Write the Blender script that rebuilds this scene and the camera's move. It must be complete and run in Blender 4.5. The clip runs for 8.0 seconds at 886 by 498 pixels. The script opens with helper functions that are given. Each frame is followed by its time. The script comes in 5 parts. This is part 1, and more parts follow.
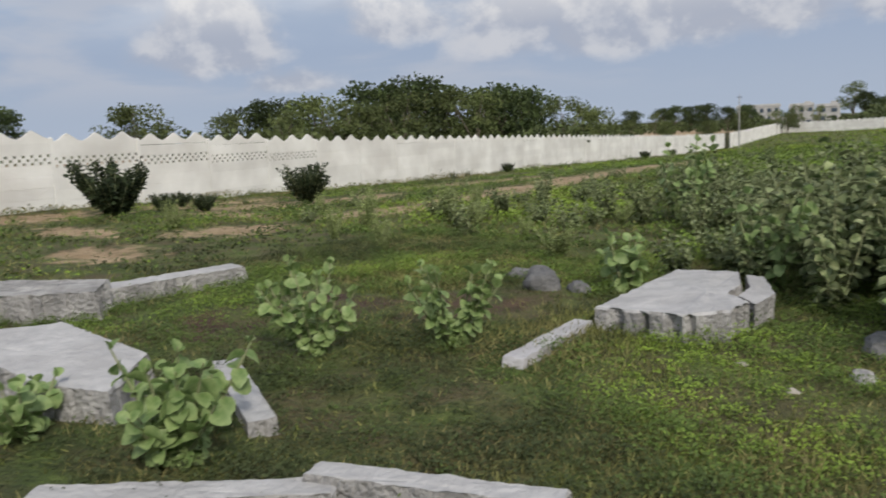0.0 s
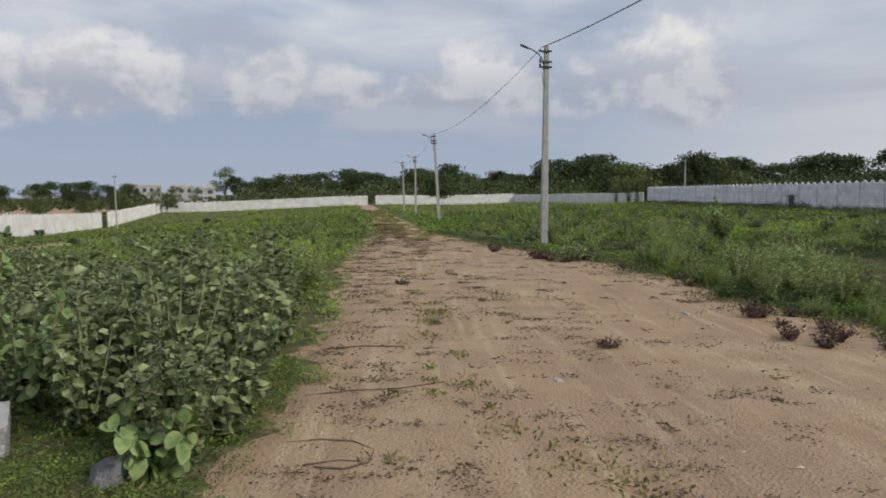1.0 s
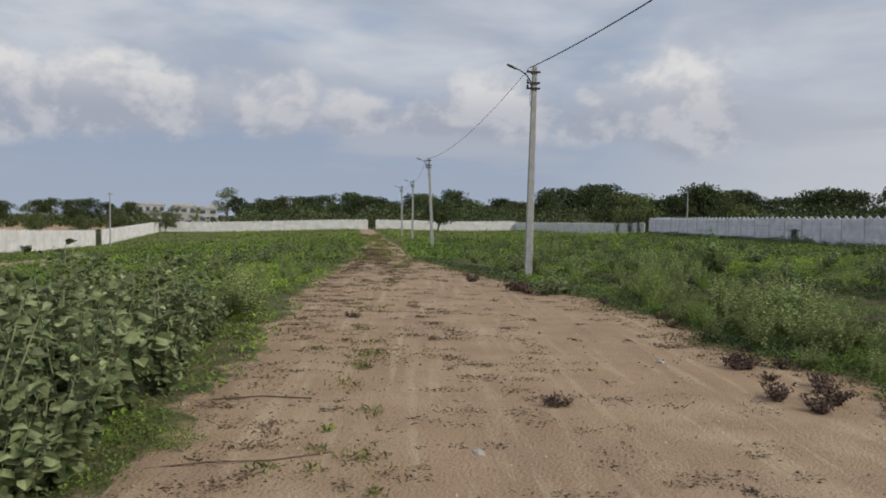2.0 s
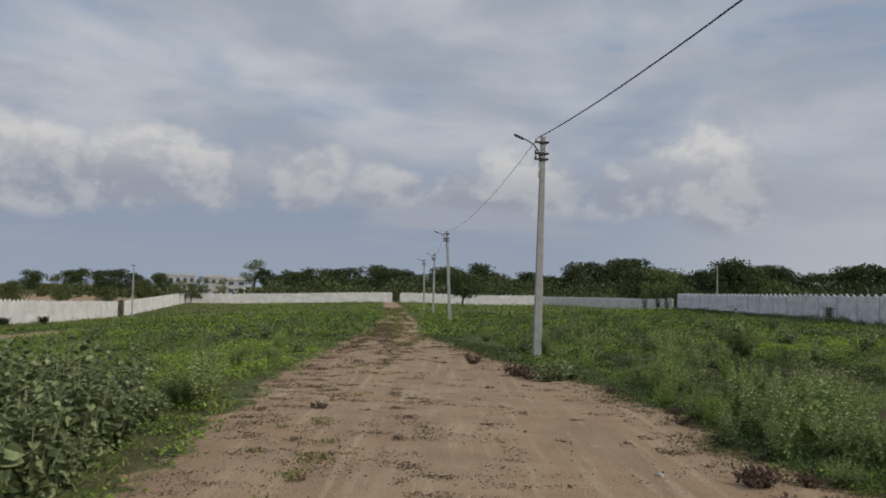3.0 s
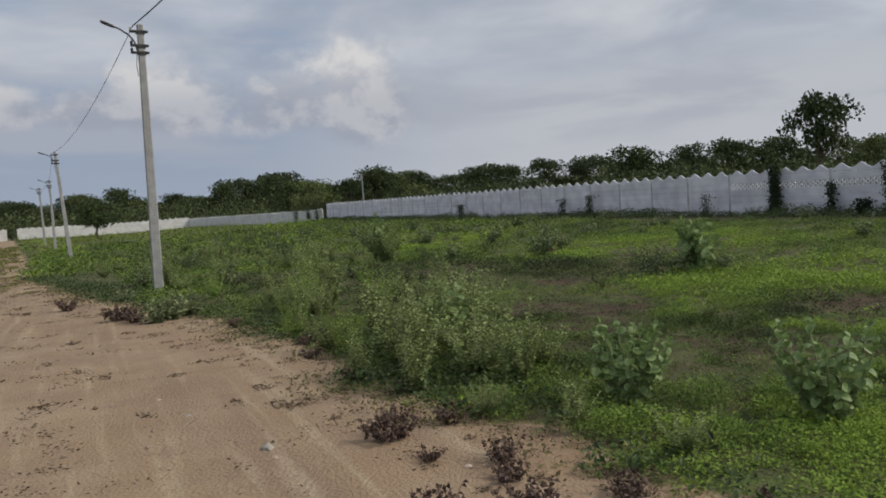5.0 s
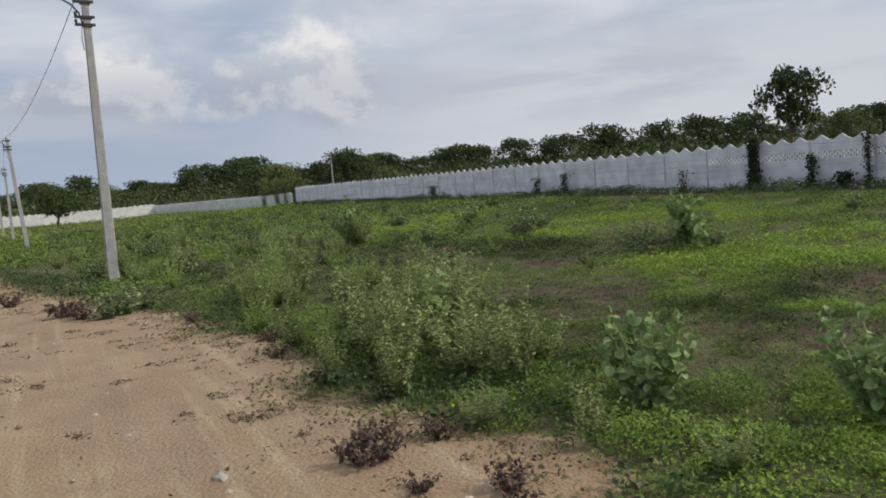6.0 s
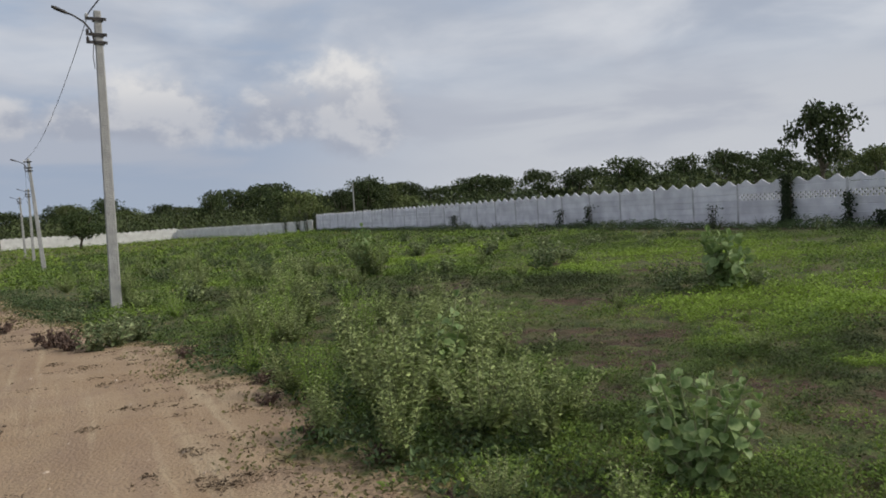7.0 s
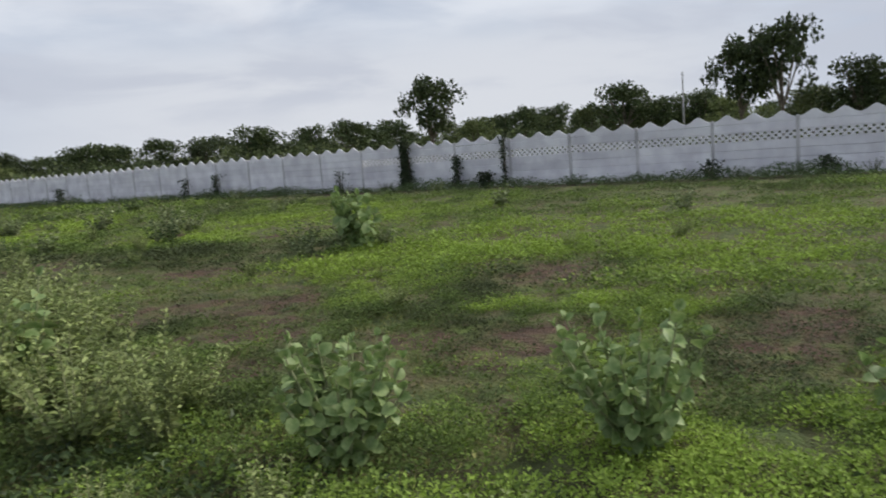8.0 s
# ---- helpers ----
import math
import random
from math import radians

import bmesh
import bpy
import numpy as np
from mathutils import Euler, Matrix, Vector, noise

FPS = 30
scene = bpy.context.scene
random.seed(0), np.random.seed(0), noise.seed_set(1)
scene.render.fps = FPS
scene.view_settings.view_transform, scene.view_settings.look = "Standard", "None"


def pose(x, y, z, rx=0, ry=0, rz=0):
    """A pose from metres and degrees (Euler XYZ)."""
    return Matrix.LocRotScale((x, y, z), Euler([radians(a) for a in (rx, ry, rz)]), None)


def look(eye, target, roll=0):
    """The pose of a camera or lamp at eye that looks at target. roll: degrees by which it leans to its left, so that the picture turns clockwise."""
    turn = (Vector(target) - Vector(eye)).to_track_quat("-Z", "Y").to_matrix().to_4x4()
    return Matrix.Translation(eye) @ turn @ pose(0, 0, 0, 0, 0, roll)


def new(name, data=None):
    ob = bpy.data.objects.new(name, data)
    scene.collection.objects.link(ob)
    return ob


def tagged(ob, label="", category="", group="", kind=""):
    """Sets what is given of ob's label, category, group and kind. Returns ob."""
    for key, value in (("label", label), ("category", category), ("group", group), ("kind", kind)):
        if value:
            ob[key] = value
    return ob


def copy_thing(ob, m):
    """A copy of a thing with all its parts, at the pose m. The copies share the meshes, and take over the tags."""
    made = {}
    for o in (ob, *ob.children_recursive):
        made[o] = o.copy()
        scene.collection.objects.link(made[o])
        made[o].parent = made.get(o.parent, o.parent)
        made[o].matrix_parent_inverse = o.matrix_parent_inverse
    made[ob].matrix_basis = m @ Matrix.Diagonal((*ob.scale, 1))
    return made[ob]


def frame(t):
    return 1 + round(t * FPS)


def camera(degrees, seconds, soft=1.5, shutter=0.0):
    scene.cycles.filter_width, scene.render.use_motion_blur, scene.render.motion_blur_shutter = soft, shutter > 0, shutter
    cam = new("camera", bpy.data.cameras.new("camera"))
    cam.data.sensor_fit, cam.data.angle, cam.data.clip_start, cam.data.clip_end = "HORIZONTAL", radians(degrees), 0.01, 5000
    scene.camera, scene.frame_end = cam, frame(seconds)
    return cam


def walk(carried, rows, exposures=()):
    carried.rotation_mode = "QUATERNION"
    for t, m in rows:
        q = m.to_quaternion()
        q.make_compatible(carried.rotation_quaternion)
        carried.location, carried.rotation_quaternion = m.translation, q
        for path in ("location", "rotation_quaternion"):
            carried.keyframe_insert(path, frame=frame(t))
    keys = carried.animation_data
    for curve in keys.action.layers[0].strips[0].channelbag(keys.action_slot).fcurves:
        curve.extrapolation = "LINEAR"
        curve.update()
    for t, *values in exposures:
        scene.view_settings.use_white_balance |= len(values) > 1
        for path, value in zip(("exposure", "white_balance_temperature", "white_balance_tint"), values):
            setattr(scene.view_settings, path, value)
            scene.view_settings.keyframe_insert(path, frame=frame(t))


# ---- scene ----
cam = camera(61.2, 8.0, soft=1.8, shutter=0.08)
PATH = [
    (0, (1.054, 0.119, 1.551), (-0.263, 1.587, 1.215), -2.0),
    (0.3, (1.177, 0.501, 1.596), (0.304, 2.277, 1.309), -0.8),
    (0.5, (1.272, 0.677, 1.596), (0.774, 2.6, 1.361), -0.8),
    (0.8, (1.586, 0.915, 1.637), (1.603, 2.907, 1.455), -0.4),
    (1, (1.789, 1.075, 1.69), (1.882, 3.066, 1.534), 0.2),
    (1.2, (1.96, 1.238, 1.681), (2.071, 3.23, 1.547), 0.7),
    (2.3, (2.856, 2.801, 1.679), (2.916, 4.8, 1.625), 2.2),
    (2.5, (3.016, 3.062, 1.719), (3.052, 5.061, 1.704), 2.3),
    (3, (3.38, 3.564, 1.782), (3.378, 5.561, 1.887), 2.1),
    (3.5, (3.74, 4.055, 1.774), (3.76, 6.052, 1.884), 2.1),
    (4, (4.002, 4.685, 1.709), (4.284, 6.665, 1.705), 0.8),
    (4.5, (4.264, 5.199, 1.738), (4.977, 7.066, 1.675), 0.2),
    (6, (4.822, 6.596, 1.679), (5.754, 8.357, 1.501), -3.8),
    (6.5, (5.013, 6.957, 1.638), (5.913, 8.735, 1.472), -2.7),
    (7, (5.278, 7.339, 1.663), (6.167, 9.128, 1.568), -2.6),
    (7.5, (5.628, 7.872, 1.634), (6.728, 9.537, 1.503), -4.3),
    (8, (5.817, 7.907, 1.502), (7.422, 9.08, 1.278), -3.6),
]
# the whole path, turned so that upright stands upright
LEVEL = Matrix.Translation((3, 0, 0)) @ Matrix.Rotation(radians(1.2), 4, "Y") @ Matrix.Translation((-3, 0, 0))
walk(cam, [(t, LEVEL @ look(eye, target, roll)) for t, eye, target, roll in PATH],
     exposures=[(0, .14), (.5, .09), (1, .04), (2.3, -.10), (2.6, -.16), (3, -.30), (3.5, -.49), (4, -.48), (4.5, -.36), (6, .13), (6.5, .15), (7, .0), (7.5, -.18), (8, .33)])

# ---- world, sun ----
SUN_AZ, SUN_EL = 122.0, 38.0          # degrees right of +y, above the horizon
world = bpy.data.worlds.new("sky")
scene.world = world
world.use_nodes = True
wt = world.node_tree
wt.nodes.clear()


def wn(kind, **kw):
    n = wt.nodes.new(kind)
    for k, v in kw.items():
        if k == "op":
            n.operation = v
        elif k == "ins":
            for i, val in v.items():
                if isinstance(val, bpy.types.NodeSocket):
                    wt.links.new(val, n.inputs[i])
                else:
                    n.inputs[i].default_value = val
    return n


def wmath(op, a, b=0.0, c=0.0, clamp=False):
    n = wn("ShaderNodeMath", op=op, ins={0: a, 1: b, 2: c})
    n.use_clamp = clamp
    return n.outputs[0]


def wmix(f, a, b):
    n = wt.nodes.new("ShaderNodeMix")
    n.data_type = "RGBA"
    for i, val in ((0, f), (6, a), (7, b)):
        if isinstance(val, bpy.types.NodeSocket):
            wt.links.new(val, n.inputs[i])
        else:
            n.inputs[i].default_value = val
    return n.outputs[2]


def wstep(x, lo, hi):
    n = wn("ShaderNodeMapRange", ins={0: x, 1: lo, 2: hi, 3: 0.0, 4: 1.0})
    n.interpolation_type = "SMOOTHSTEP"
    return n.outputs[0]


def wnoise(vec, scale, detail, rough, dist=0.0):
    n = wn("ShaderNodeTexNoise", ins={"Vector": vec, "Scale": scale, "Detail": detail, "Roughness": rough, "Distortion": dist})
    return n.outputs[0]


sky = wt.nodes.new("ShaderNodeTexSky")
sky.sky_type = "NISHITA"
sky.sun_disc = False
sky.sun_elevation = radians(SUN_EL)
sky.sun_rotation = radians(SUN_AZ)
dirn = wt.nodes.new("ShaderNodeTexCoord").outputs["Generated"]
sep = wn("ShaderNodeSeparateXYZ", ins={0: dirn})
up = sep.outputs[2]
# high cloud sheet, seen on a flat plane overhead
den = wmath("ADD", wmath("MAXIMUM", up, 0.0), 0.16)
flat = wn("ShaderNodeCombineXYZ", ins={0: wmath("DIVIDE", sep.outputs[0], den), 1: wmath("DIVIDE", sep.outputs[1], den), 2: 0.0}).outputs[0]
sheet = wnoise(flat, 0.95, 7.0, 0.5, 0.3)
sheet_lit = wnoise(wn("ShaderNodeVectorMath", op="ADD", ins={0: flat, 1: (0.16, 0.12, 3.1)}).outputs[0], 1.6, 6.0, 0.5, 0.3)
east = wn("ShaderNodeVectorMath", op="DOT_PRODUCT", ins={0: dirn, 1: (0.78, 0.62, 0.0)}).outputs["Value"]
pale = wstep(east, 0.72, 0.98)
# heaped clouds low over the horizon: bearing, base, half width, height, in degrees
HEAPS = [(-29, 6.8, 5.5, 5.0), (-23.5, 6.8, 4.5, 4.9), (-17.5, 7.0, 4.2, 4.6), (-11.0, 7.2, 3.0, 4.0), (-4.2, 7.0, 2.3, 2.6), (1.4, 6.9, 2.4, 2.3), (7.0, 7.2, 3.6, 4.2),
         (14.5, 6.5, 3.8, 3.6), (20.8, 6.3, 3.6, 6.6), (-36.5, 7.2, 4.5, 5.0), (-44, 7.8, 4.0, 3.6), (-57, 6.4, 4.5, 4.6), (-52, 3.9, 3.6, 1.7)]
az_ = wmath("MULTIPLY", wmath("ARCTAN2", sep.outputs[0], sep.outputs[1]), 57.296)
el_ = wmath("MULTIPLY", wmath("ARCSINE", up), 57.296)
heap_v = wn("ShaderNodeVectorMath", op="MULTIPLY", ins={0: dirn, 1: (1.0, 1.0, 1.35)}).outputs[0]
puff = wnoise(heap_v, 9.0, 7.0, 0.58, 0.15)
puff_up = wnoise(wn("ShaderNodeVectorMath", op="ADD", ins={0: heap_v, 1: (0.014, 0.006, 0.026)}).outputs[0], 9.0, 7.0, 0.58, 0.15)
field = -4.0
for ca, cb, cw, ch in HEAPS:
    du = wmath("DIVIDE", wmath("SUBTRACT", az_, ca), cw * 1.3)
    dv = wmath("SUBTRACT", el_, cb)
    dv = wmath("MAXIMUM", wmath("DIVIDE", dv, ch), wmath("DIVIDE", dv, -.42 * ch))
    one = wmath("SUBTRACT", 1.0, wmath("SQRT", wmath("MULTIPLY_ADD", du, du, wmath("MULTIPLY", dv, dv))))
    field = wmath("MAXIMUM", field, one)
field = wmath("ADD", field, wmath("MULTIPLY", wmath("SUBTRACT", puff, 0.5), 2.0))
heap_m = wmath("MULTIPLY", wstep(field, -0.12, 0.5), 0.85)
heap_l = wmath("ADD", wmath("MULTIPLY", wstep(wmath("SUBTRACT", puff, puff_up), -0.07, 0.11), 0.42), wmath("MULTIPLY", wstep(el_, 7.0, 10.8), 0.58))
# long low streaks of grey under and between the heaps
streak_v = wn("ShaderNodeVectorMath", op="MULTIPLY", ins={0: dirn, 1: (1.0, 1.0, 4.6)}).outputs[0]
streak = wnoise(streak_v, 3.4, 6.0, 0.52, 0.3)
blue = wmix(0.72, sky.outputs[0], (2.9, 3.6, 4.75, 1))
low = wmix(wstep(up, 0.0, 0.16), (3.0, 3.5, 4.35, 1), (2.5, 3.1, 4.2, 1))
low = wmix(wmath("MULTIPLY", pale, 0.8), low, (5.0, 5.1, 5.35, 1))
base = wmix(wstep(up, 0.10, 0.30), low, blue)
base = wmix(wmath("MULTIPLY", wmath("MULTIPLY", wstep(streak, 0.45, 0.62), wstep(up, 0.03, 0.09)), 0.8), base, (3.6, 3.85, 4.45, 1))
greys = wmix(wstep(sheet_lit, 0.34, 0.70), (3.3, 3.7, 4.45, 1), (5.3, 5.5, 5.9, 1))
c1 = wmix(wmath("MULTIPLY", wstep(sheet, 0.32, 0.54), wstep(up, 0.10, 0.23)), base, greys)
heaps = wmix(heap_l, (3.05, 3.3, 3.95, 1), (6.6, 6.45, 6.3, 1))
c2 = wmix(heap_m, c1, heaps)
# the cloud in front of the sun glows
sunv = Vector((math.sin(radians(SUN_AZ)) * math.cos(radians(SUN_EL)), math.cos(radians(SUN_AZ)) * math.cos(radians(SUN_EL)), math.sin(radians(SUN_EL))))
near = wn("ShaderNodeVectorMath", op="DOT_PRODUCT", ins={0: dirn, 1: tuple(sunv)}).outputs["Value"]
c3 = wmix(wmath("MULTIPLY", wstep(near, 0.70, 1.0), 0.75), c2, (9.5, 9.3, 9.0, 1))
bg = wn("ShaderNodeBackground", ins={0: c3, 1: 0.119})
wout = wt.nodes.new("ShaderNodeOutputWorld")
wt.links.new(bg.outputs[0], wout.inputs[0])

sun = new("sun", bpy.data.lights.new("sun", "SUN"))
sun.data.energy, sun.data.angle, sun.data.color = 2.3, radians(9), (1.0, 0.94, 0.84)
sun.matrix_world = look((0, 0, 60), tuple(Vector((0, 0, 60)) - sunv))


# ---- materials ----
def mat(name, c1, c2, scale=8.0, rough=0.8, bump=0.0, bump_scale=40.0, c3=None, s3=0.6, f3=0.5, island=0.0, objrand=0.0, leaf=0.0, spec=0.3, panel=0.0):
    """Two colours mixed by noise, a third in large patches, brightness varied by island and object."""
    m = bpy.data.materials.new(name)
    m.use_nodes = True
    t = m.node_tree
    p = t.nodes["Principled BSDF"]
    co = t.nodes.new("ShaderNodeNewGeometry").outputs["Position"] if not objrand else t.nodes.new("ShaderNodeTexCoord").outputs["Object"]

    def noise_at(sc, det=5.0):
        n = t.nodes.new("ShaderNodeTexNoise")
        n.inputs["Scale"].default_value, n.inputs["Detail"].default_value = sc, det
        t.links.new(co, n.inputs["Vector"])
        r = t.nodes.new("ShaderNodeMapRange")
        r.inputs[1].default_value, r.inputs[2].default_value = 0.35, 0.65
        t.links.new(n.outputs[0], r.inputs[0])
        return r.outputs[0]

    def mix(f, a, b):
        n = t.nodes.new("ShaderNodeMix")
        n.data_type = "RGBA"
        for i, v in ((0, f), (6, a), (7, b)):
            if isinstance(v, bpy.types.NodeSocket):
                t.links.new(v, n.inputs[i])
            else:
                n.inputs[i].default_value = v
        return n.outputs[2]

    col = mix(noise_at(scale), (*c1, 1), (*c2, 1))
    if c3:
        f = t.nodes.new("ShaderNodeMath")
        f.operation = "MULTIPLY"
        t.links.new(noise_at(s3, 6.0), f.inputs[0])
        f.inputs[1].default_value = f3
        col = mix(f.outputs[0], col, (*c3, 1))
    for src, amount in (("island", island), ("object", objrand or panel)):
        if amount:
            val = t.nodes.new("ShaderNodeNewGeometry").outputs["Random Per Island"] if src == "island" else t.nodes.new("ShaderNodeObjectInfo").outputs["Random"]
            r = t.nodes.new("ShaderNodeMapRange")
            r.inputs[3].default_value, r.inputs[4].default_value = 1 - amount, 1 + amount
            t.links.new(val, r.inputs[0])
            h = t.nodes.new("ShaderNodeHueSaturation")
            t.links.new(r.outputs[0], h.inputs["Value"])
            t.links.new(col, h.inputs["Color"])
            col = h.outputs[0]
    t.links.new(col, p.inputs["Base Color"])
    p.inputs["Roughness"].default_value = rough
    p.inputs["Specular IOR Level"].default_value = spec
    if bump:
        b = t.nodes.new("ShaderNodeBump")
        b.inputs["Strength"].default_value = bump
        b.inputs["Distance"].default_value = 0.02
        t.links.new(noise_at(bump_scale, 8.0), b.inputs["Height"])
        t.links.new(b.outputs[0], p.inputs["Normal"])
    if leaf:
        tr = t.nodes.new("ShaderNodeBsdfTranslucent")
        t.links.new(col, tr.inputs[0])
        ms = t.nodes.new("ShaderNodeMixShader")
        ms.inputs[0].default_value = leaf
        t.links.new(p.outputs[0], ms.inputs[1])
        t.links.new(tr.outputs[0], ms.inputs[2])
        t.links.new(ms.outputs[0], t.nodes["Material Output"].inputs[0])
    return m


M_WALL = mat("whitewashed_concrete", (.76, .75, .72), (.84, .83, .80), 1.3, .9, .5, 30, c3=(.60, .58, .55), s3=.9, f3=.7, panel=.05)
# whitewash for the shaded east wall: lavender shade tint in the colour, plus stains
M_WALL_B = mat("shade_tinted_whitewash", (.82, .81, .84), (.88, .87, .90), 1.1, .9, .5, 30, c3=(.62, .60, .65), s3=1.7, f3=.75, panel=.08)
M_POST = mat("concrete_post", (.50, .49, .50), (.70, .68, .70), 2.0, .9, .4, 30, c3=(.22, .21, .22), s3=1.6, f3=.5)
M_POLE = mat("pole_concrete", (.32, .32, .315), (.42, .415, .40), 5, .85, .4, 30, c3=(.30, .29, .27), s3=1.2, f3=.4)
M_IRON = mat("dark_iron", (.03, .03, .035), (.08, .07, .06), 20, .6, .2, 60)
M_CABLE = mat("black_cable", (.02, .02, .022), (.035, .035, .04), 20, .6)
M_WHITE = mat("porcelain", (.6, .58, .55), (.7, .68, .64), 20, .3)
M_ROCK = mat("dark_rock", (.15, .15, .16), (.26, .255, .25), 9, .85, .7, 26, c3=(.10, .10, .10), s3=2.4, f3=.6)
M_STONE = mat("grey_granite", (.38, .375, .38), (.50, .49, .49), 9, .85, .35, 26, c3=(.34, .33, .33), s3=2.4, f3=.6)
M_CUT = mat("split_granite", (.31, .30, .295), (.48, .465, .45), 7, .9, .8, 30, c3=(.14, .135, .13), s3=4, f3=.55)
M_BARK = mat("bark", (.10, .08, .06), (.20, .17, .13), 6, .95, .8, 20)
M_STEM = mat("green_stem", (.16, .19, .09), (.26, .27, .15), 10, .8, objrand=.15)
M_SHRUB = mat("broad_leaf", (.055, .088, .03), (.29, .325, .165), 10, .5, island=.4, objrand=.12, leaf=.15, spec=.2)
M_DARKSHRUB = mat("dark_shrub_leaf", (.045, .078, .026), (.105, .15, .055), 6, .55, island=.4, objrand=.2, leaf=.2)
M_BIG = mat("milkweed_leaf", (.12, .20, .06), (.29, .37, .15), 11, .5, island=.25, objrand=.12, leaf=.25)
M_WISP = mat("wispy_weed_leaf", (.17, .22, .07), (.34, .39, .165), 7, .65, island=.4, objrand=.15, leaf=.18, spec=.2)
M_FRESH = mat("fresh_green_leaf", (.19, .30, .045), (.31, .43, .085), 7, .6, island=.35, objrand=.15, leaf=.25)
M_DARKLEAF = mat("dark_leaf", (.024, .038, .018), (.055, .075, .032), 3, .6, island=.4, objrand=.2, leaf=.15)
M_TREE = mat("tree_leaf", (.032, .050, .018), (.070, .095, .030), .6, .65, island=.45, objrand=.3, leaf=.18)
M_TREE_L = mat("light_tree_leaf", (.075, .10, .032), (.135, .16, .055), .6, .65, island=.4, objrand=.3, leaf=.2)
M_WOODS = mat("far_wood_leaf", (.038, .056, .022), (.088, .115, .042), .25, .7, c3=(.11, .13, .05), s3=.06, f3=.7, island=.45, leaf=.15)
M_DRY = mat("dry_weed", (.075, .048, .038), (.16, .11, .085), 20, .9, island=.4)
M_DRYG = mat("dry_grass", (.075, .052, .034), (.16, .115, .075), 6, .9, island=.45)
M_GRASS = mat("grass", (.10, .125, .03), (.21, .245, .06), 1.6, .7, c3=(.27, .225, .11), s3=.9, f3=.85, island=.6, leaf=.25)
M_HERB = mat("ground_herb", (.068, .115, .027), (.285, .405, .045), .19, .7, c3=(.085, .13, .034), s3=.6, f3=.4, island=.16, leaf=.18, spec=.15)
M_PLASTER = mat("house_plaster", (.40, .39, .38), (.52, .50, .49), .6, .9)
M_PANE = mat("dark_pane", (.05, .07, .10), (.09, .11, .14), .5, .2)


# ---- mesh tools ----
def fast_mesh(name, verts, faces, material, smooth=False):
    """Mesh from arrays: verts n x 3, faces m x k, or a list of such face arrays."""
    me = bpy.data.meshes.new(name)
    fl = faces if isinstance(faces, list) else [faces]
    fl = [np.asarray(f, dtype=np.int32) for f in fl if len(f)]
    verts = np.asarray(verts, dtype=np.float32)
    loops = np.concatenate([f.ravel() for f in fl])
    sizes = np.concatenate([np.full(len(f), f.shape[1], dtype=np.int32) for f in fl])
    me.vertices.add(len(verts))
    me.vertices.foreach_set("co", verts.ravel())
    me.loops.add(len(loops))
    me.loops.foreach_set("vertex_index", loops)
    me.polygons.add(len(sizes))
    me.polygons.foreach_set("loop_start", np.concatenate([[0], np.cumsum(sizes)[:-1]]).astype(np.int32))
    me.update(calc_edges=True)
    me.validate()
    me.shade_smooth() if smooth else me.shade_flat()
    me.materials.append(material)
    return me


